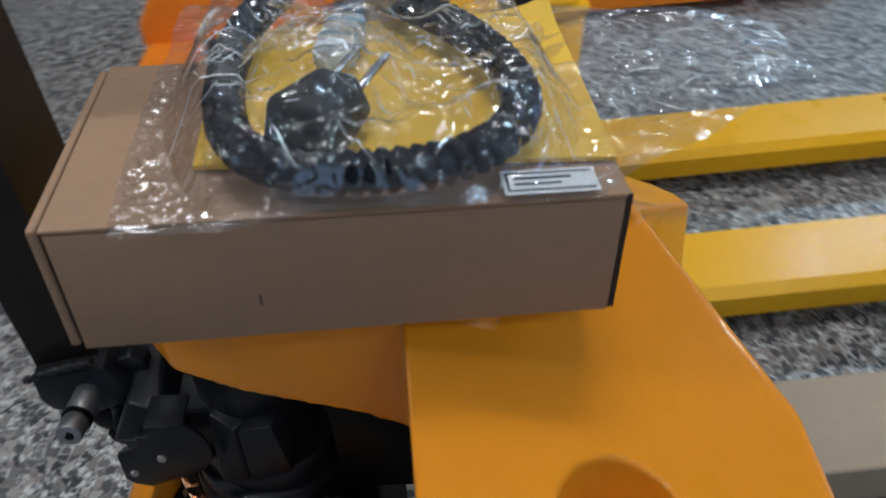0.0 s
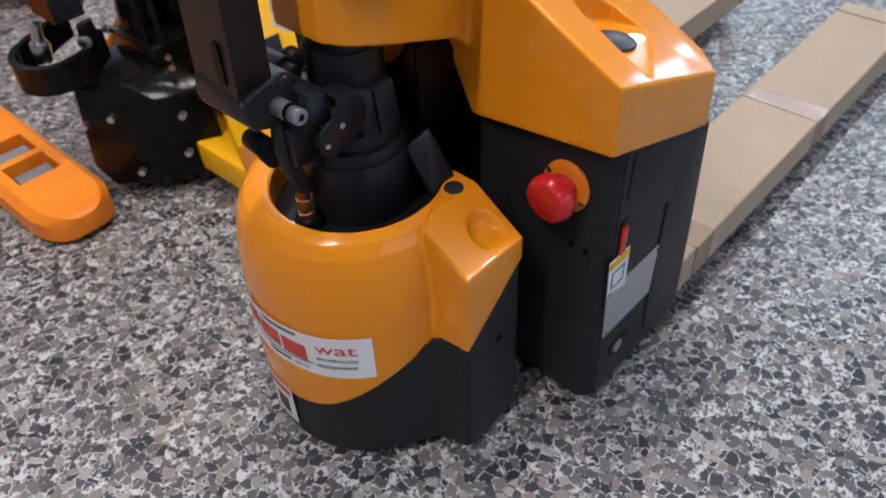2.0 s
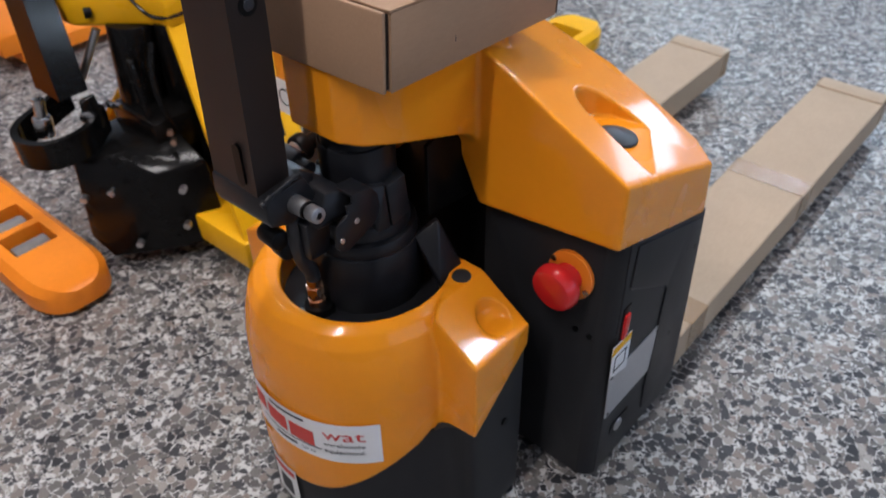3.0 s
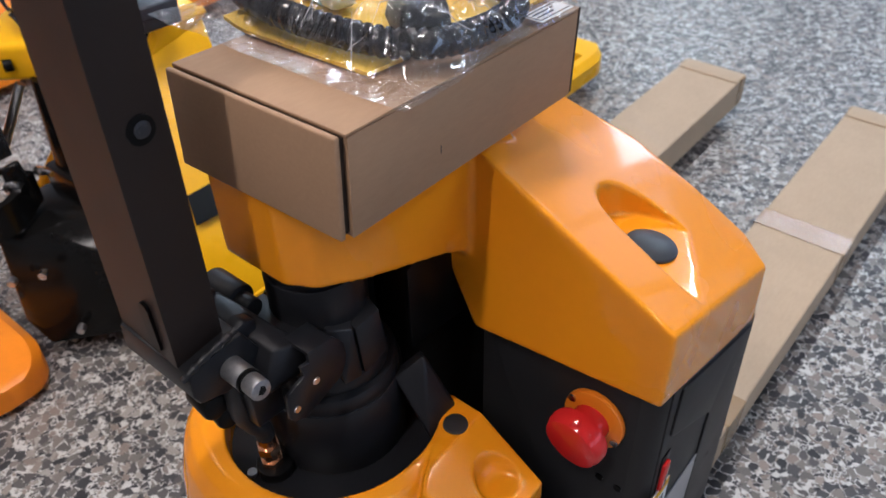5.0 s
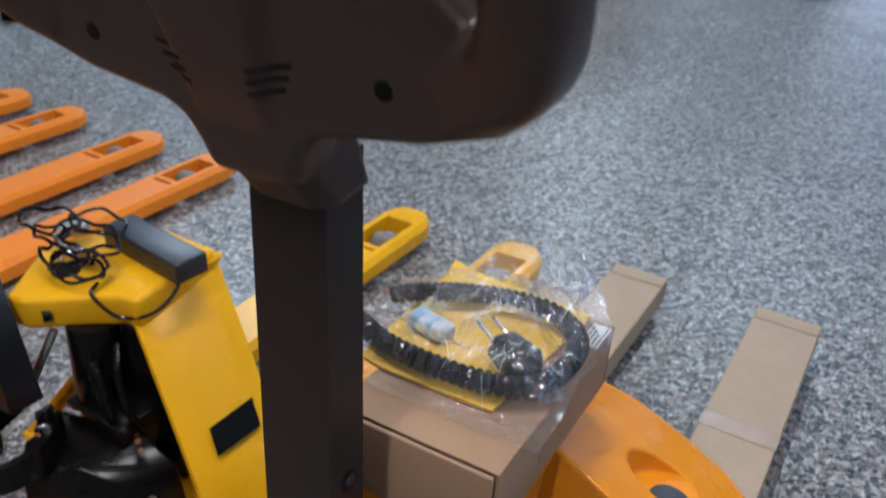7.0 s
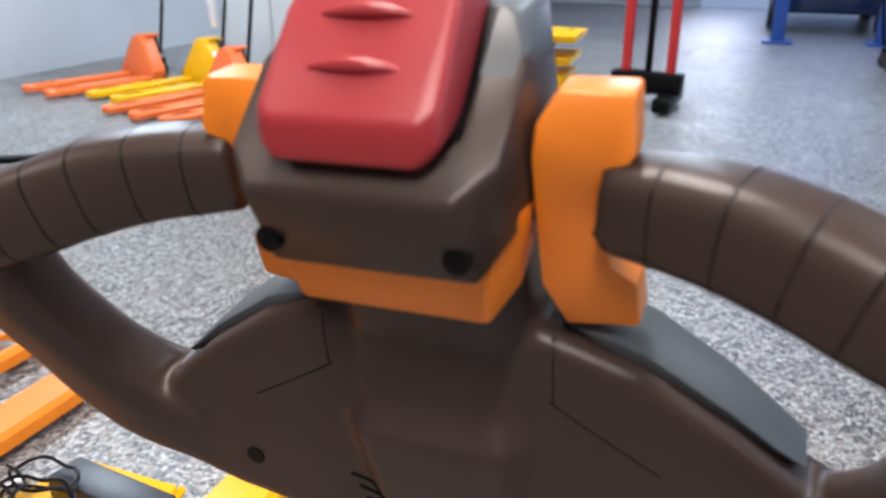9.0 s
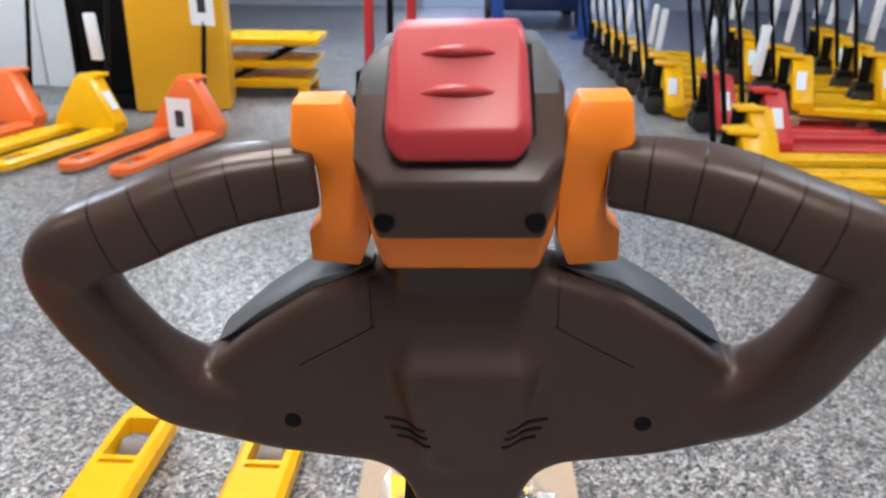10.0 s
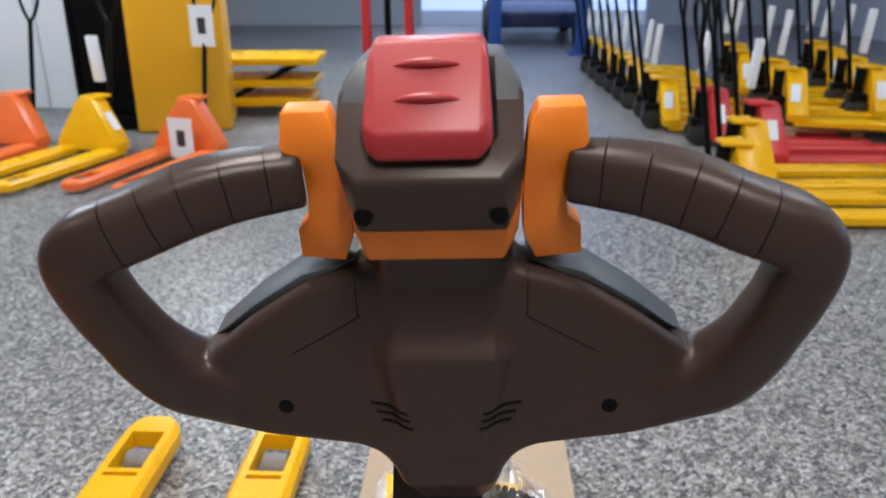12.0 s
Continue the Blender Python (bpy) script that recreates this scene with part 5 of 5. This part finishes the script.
part("hydraulic_hose", tube(spline([(0.02, 0.0, 0.24), (0.03, -0.01, 0.32), (0.0, 0.0, 0.39), (-0.03, 0.02, 0.36), (-0.02, 0.01, 0.28)], 30), 0.008, 10), M_CAST, near)
part("hydraulic_hose", tube(spline([(0.06, 0.03, 0.25), (0.055, 0.01, 0.31), (0.03, 0.02, 0.37), (0.0, 0.05, 0.41)], 26), 0.007, 10), M_CAST, near)
part("hose_fitting", joined(rod((-0.02, -0.05, 0.316), (0.005, -0.045, 0.318), 0.005, sides=12), rod((-0.032, -0.052, 0.315), (-0.018, -0.05, 0.316), 0.008, sides=6)), M_STEEL, near)
part("hose_fitting", joined(rod((0.09, 0.0, 0.255), (0.105, -0.012, 0.26), 0.006, sides=12), rod((0.08, 0.0, 0.27), (0.098, -0.01, 0.278), 0.006, sides=12)), M_BRASS, near)
unit = part("drive_box", hull([(0.10, -0.055, 0.205), (0.142, 0.03, 0.215), (-0.045, -0.15, 0.228), (-0.11, -0.10, 0.24), (-0.10, 0.05, 0.245), (0.02, -0.09, 0.24), (0.06, 0.03, 0.25), (0.115, -0.06, 0.035), (0.165, 0.03, 0.045), (0.035, -0.165, 0.035), (-0.03, -0.17, 0.06), (-0.09, -0.1, 0.04), (-0.08, 0.05, 0.035)], 0.008, 3), M_CAST, near, "black moulded drive motor box")
for x, y, z in ((0.146, -0.036, 0.188), (0.135, -0.040, 0.10), (0.05, -0.13, 0.19), (0.0, -0.165, 0.17), (0.075, -0.118, 0.07)):
    part("box_screw", rod((x, y, z), (x + 0.009, y - 0.010, z), 0.007, sides=12), M_STEEL, unit)
YA, YB = Vector((-0.088, -0.105, 0.30)), Vector((-0.42, 0.015, 0.97))
part("tiller", loft([[tuple(YA.lerp(YB, f) + Vector((x, y, 0))) for x, y in ((-0.045 * k, -0.03 * k), (0.045 * k, -0.03 * k), (0.045 * k, 0.03 * k), (-0.045 * k, 0.03 * k))] for f, k in ((0.06, 1.0), (0.38, 0.92), (0.4, 0.75), (1.0, 0.55))]), M_CAST, near)
top = [YB + Vector(p) for p in ((0.0, 0.0, -0.02), (-0.02, -0.06, 0.03), (-0.05, -0.13, 0.12), (-0.08, -0.14, 0.22), (-0.12, -0.06, 0.27), (-0.13, 0.06, 0.27), (-0.09, 0.14, 0.22), (-0.05, 0.13, 0.12), (-0.02, 0.06, 0.03), (0.0, 0.0, -0.02))]
part("tiller_loop", tube(spline(top, 50), 0.017, 12), M_CAST, near)
strap = spline([(-0.045, -0.06, 0.285), (-0.012, -0.12, 0.272), (-0.025, -0.185, 0.265), (-0.085, -0.215, 0.262), (-0.140, -0.190, 0.265), (-0.155, -0.12, 0.28), (-0.15, -0.07, 0.30)], 30)
rings = []
for k, p in enumerate(strap):
    d = Vector(strap[min(k + 1, 29)]) - Vector(strap[max(k - 1, 0)])
    side, q = Vector((d.y, -d.x, 0)).normalized() * 0.007, Vector(p)
    rings.append([q + side + Vector((0, 0, 0.028)), q + side - Vector((0, 0, 0.028)), q - side - Vector((0, 0, 0.028)), q - side + Vector((0, 0, 0.028))])
part("tiller_yoke", soften(loft(rings), 0.004, 2, 50), M_CAST, near, "bent black steel strap")
part("yoke_ear", hull([(-0.035, -0.105, 0.26), (-0.03, -0.06, 0.26), (-0.045, -0.10, 0.34), (-0.04, -0.07, 0.345), (-0.025, -0.11, 0.26), (-0.02, -0.065, 0.26), (-0.032, -0.105, 0.34), (-0.028, -0.075, 0.345)], 0.006, 3), M_CAST, near)
part("yoke_spring", joined(rod((-0.085, -0.165, 0.275), (-0.085, -0.16, 0.315), 0.018, sides=16, bevel=0.004), rod((-0.085, -0.16, 0.315), (-0.085, -0.155, 0.35), 0.011, sides=14)), M_STEEL, near)
part("yoke_pin", rod((-0.04, -0.09, 0.305), (-0.028, -0.102, 0.305), 0.014, sides=18, bevel=0.002), M_STEEL, near)
part("gas_strut", rod((-0.13, -0.055, 0.32), (-0.10, 0.0, 0.43), 0.008, sides=14), M_STEEL, near)

brick = thing("charger_brick", "flat black power brick lying on the yellow truck", "power supply", NB @ pose(-0.052, 0.199, 0.5005, 0, 0, -6))
part("case", block((-0.116, -0.034, 0.0), (0.116, 0.034, 0.042), 0.004, 3), M_SLATE, brick)
part("case_seam", block((-0.1163, -0.0343, 0.0205), (0.1163, 0.0343, 0.0213), 0), M_BLACK, brick)
lead = thing("charger_lead", "tangled thin black charger lead on the yellow truck", "cable", NB @ pose(0, 0, 0.5))
random.seed(9)
for k in range(9):
    pts = []
    cx, cy, rr = random.uniform(-0.22, -0.09), random.uniform(0.07, 0.17), random.uniform(0.035, 0.085)
    for a in np.linspace(0, 2 * math.pi * 1.2, 14):
        pts.append((cx + rr * math.cos(a + k), cy + 0.6 * rr * math.sin(a + k), 0.006 + 0.008 * k + 0.014 * math.sin(2 * a + k) ** 2))
    part("loop", tube(spline(pts, 50), 0.0034, 8), M_CABLE, lead)
part("lead_to_brick", tube(spline([(0.03, 0.19, 0.02), (0.055, 0.15, -0.01), (0.045, 0.10, -0.035), (0.0, 0.065, -0.04), (-0.035, 0.045, 0.004), (-0.05, 0.07, 0.01)], 40), 0.0034, 8), M_CABLE, lead)
part("connector", rod((-0.235, 0.13, 0.03), (-0.20, 0.17, 0.035), 0.016, sides=16, bevel=0.003), M_PLATE, lead, "grey barrel connector")

# ---- far things ----
box = thing("yellow_machine_cover", "tall plain yellow machine cover standing on the floor", "machine", pose(-2.545, 6.23, 0, 0, 0, 12))
part("cover", block((-0.39, -0.3, 0.01), (0.39, 0.3, 2.1), 0.02), M_AMBER, box)
part("side_seam", block((0.389, -0.1, 0.02), (0.392, -0.094, 2.09), 0), M_BLACK, box)
blk = thing("black_mast", "tall narrow black steel mast standing on the floor", "mast", pose(-3.2, 6.25, 0, 0, 0, 4))
part("base_plate", block((-0.30, -0.26, 0), (0.30, 0.26, 0.12), 0.01), M_BLACK, blk)
part("body", block((-0.21, -0.18, 0.12), (0.21, 0.2, 2.18), 0.01), M_BLACK, blk)
for s in (-1, 1):
    part("rail", block((s * 0.23 - 0.025, -0.2, 0.12), (s * 0.23 + 0.025, 0.2, 2.2), 0.008), M_BLACK, blk)
scr = thing("white_partition", "white folding partition screen standing behind the trucks", "screen", pose(-4.55, 7.0, 0, 0, 0, -4))
for k in range(3):
    part("panel", block((-0.95 + 0.66 * k, -0.03, 0.02), (-0.31 + 0.66 * k, 0.03, 2.0), 0.01), M_WHITE, scr)

lift = thing("lift_table", "yellow folded scissor lift table", "lift table", pose(-1.93, 6.95, 0, 0, 0, 2))
part("platform", block((-0.5, -0.35, 0.48), (0.46, 0.35, 0.545), 0.01), M_YELLOW, lift)
part("frame_top", block((-0.5, -0.33, 0.28), (0.42, 0.33, 0.345), 0.01), M_YELLOW, lift)
part("base", block((-0.5, -0.33, 0.1), (0.38, 0.33, 0.18), 0.01), M_YELLOW, lift)
for s in (-1, 1):
    part("leg", hull([(-0.48, s * 0.3, 0.14), (-0.38, s * 0.3, 0.14), (0.36, s * 0.3, 0.5), (0.26, s * 0.3, 0.5), (-0.48, s * 0.26, 0.14), (-0.38, s * 0.26, 0.14), (0.36, s * 0.26, 0.5), (0.26, s * 0.26, 0.5)], 0.004), M_BLACK, lift)
    for x in (-0.42, 0.32):
        part("foot", block((x - 0.05, s * 0.28 - 0.05, 0), (x + 0.05, s * 0.28 + 0.05, 0.12), 0.01), M_YELLOW, lift)

red = thing("red_stacker", "red hand stacker with two tall red mast rails", "stacker", pose(-0.77, 6.5, 0, 0, 0, -4))
for s in (-1, 1):
    part("mast_rail", block((s * 0.19 - 0.035, -0.05, 0.06), (s * 0.19 + 0.035, 0.06, 1.95), 0.006), M_RED, red)
    part("foot", block((s * 0.2 - 0.07, -0.42, 0.03), (s * 0.2 + 0.07, 0.3, 0.14), 0.02), M_BLACK, red)
part("mast_chain", rod((0.0, 0.0, 0.1), (0.0, 0.0, 1.9), 0.03, sides=16), M_BLACK, red)
part("carriage", block((-0.3, -0.12, 0.12), (0.3, 0.1, 0.30), 0.02), M_BLACK, red)

for k, (x, y) in enumerate(((0.28, 11.6), (1.60, 11.8))):
    post = thing("car_lift_post", "blue steel post of a car lift", "lift post", pose(x, y, 0), "car lift posts")
    part("column", block((-0.09, -0.12, 0), (0.09, 0.12, 2.8), 0.01), M_BLUE, post)
    part("base", block((-0.2, -0.25, 0), (0.2, 0.25, 0.03), 0.004), M_BLUE, post)
car = thing("parked_car", "dark blue car parked in the bright gateway", "car", pose(0.98, 14.6, 0))
part("body", hull([(s * x, y, z) for s in (-1, 1) for x, y, z in ((0.82, -1.9, 0.3), (0.84, -1.6, 0.75), (0.86, 0.5, 0.8), (0.8, 2.0, 0.75), (0.8, 2.1, 0.3), (0.8, -1.95, 0.55))], 0.05, 3), M_CARPAINT, car)
part("cabin", hull([(s * x, y, z) for s in (-1, 1) for x, y, z in ((0.8, -0.9, 0.78), (0.62, -0.2, 1.38), (0.62, 1.0, 1.38), (0.78, 1.6, 0.8))], 0.04, 3), M_GLASS, car)
for s in (-1, 1):
    for y in (-1.2, 1.25):
        part("wheel", rod((s * 0.66, y, 0.31), (s * 0.87, y, 0.31), 0.31, sides=24, bevel=0.03), M_RUBBER, car)

# right-hand rows
red_row = "red and yellow hand trucks side by side"
for at, paint, lab in ((pose(1.50, 3.72, 0, 0, 0, -89), M_YELLOW, "yellow hand pallet truck with long forks parked side by side"),
                       (pose(1.74, 4.36, 0, 0, 0, -88), M_YELLOW, "yellow hand pallet truck parked in a dense row"),
                       (pose(2.05, 5.02, 0, 0, 0, -89), M_RED, "red hand pallet truck parked in a dense row"),
                       (pose(1.86, 5.62, 0, 0, 0, -90), M_RED, "red hand pallet truck next to a wooden pallet")):
    hand_truck(at, paint, lab, red_row, sticker=paint is M_RED)
pal_group = "wooden pallets under the trucks"
for x, y in ((3.0, 6.0), (4.2, 6.2), (3.2, 7.3), (4.4, 7.5)):
    pal = thing("wooden_pallet", "raw wooden pallet carrying hand trucks", "pallet", pose(x, y, 0), pal_group)
    for k in range(6):
        part("board", block((-0.6, -0.5 + k * 0.18, 0.122), (0.6, -0.4 + k * 0.18, 0.144), 0.003), M_WOOD, pal)
    for xx in (-0.53, 0.0, 0.53):
        part("bearer", block((xx - 0.05, -0.5, 0.0), (xx + 0.05, 0.5, 0.122), 0.003), M_WOOD, pal)
for k, (x, y) in enumerate(((2.5, 5.75), (2.55, 6.3), (3.2, 5.9), (3.3, 6.5), (2.5, 7.0), (2.6, 7.6), (3.4, 7.2), (3.5, 7.8))):
    hand_truck(pose(x, y, 0.144, 0, 0, -104 + 4 * (k % 3)), M_YELLOW, "yellow hand pallet truck standing on a wooden pallet", "trucks on pallets", sticker=True)
for k, (x, y) in enumerate(((1.62, 6.25), (1.64, 6.7), (1.60, 7.15), (1.58, 7.6), (1.57, 8.1), (1.54, 8.6), (1.52, 9.15), (1.5, 9.7))):
    hand_truck(pose(x, y, 0, 0, 0, -96 - 3 * (k % 3)), M_YELLOW, "yellow hand pallet truck parked along the aisle", "trucks along the aisle", sticker=True)

# dark lifting forks behind the orange row
fl = thing("black_fork_carriage", "black steel fork carriage standing on the floor", "fork carriage", pose(-4.6, 2.6, 0, 0, 0, -62))
part("carriage", joined(block((-0.5, -0.1, 0.1), (0.5, 0.0, 0.18), 0.01), block((-0.5, -0.1, 0.5), (0.5, 0.0, 0.58), 0.01), block((-0.5, -0.14, 0.0), (-0.4, -0.02, 1.6), 0.01), block((0.4, -0.14, 0.0), (0.5, -0.02, 1.6), 0.01)), M_BLACK, fl)
for x in (-0.28, 0.28):
    part("lifting_fork", joined(block((x - 0.05, 0, 0.0), (x + 0.05, 0.04, 0.55), 0.004), block((x - 0.05, 0.0, 0.0), (x + 0.05, 1.05, 0.035), 0.004)), M_BLACK, fl)
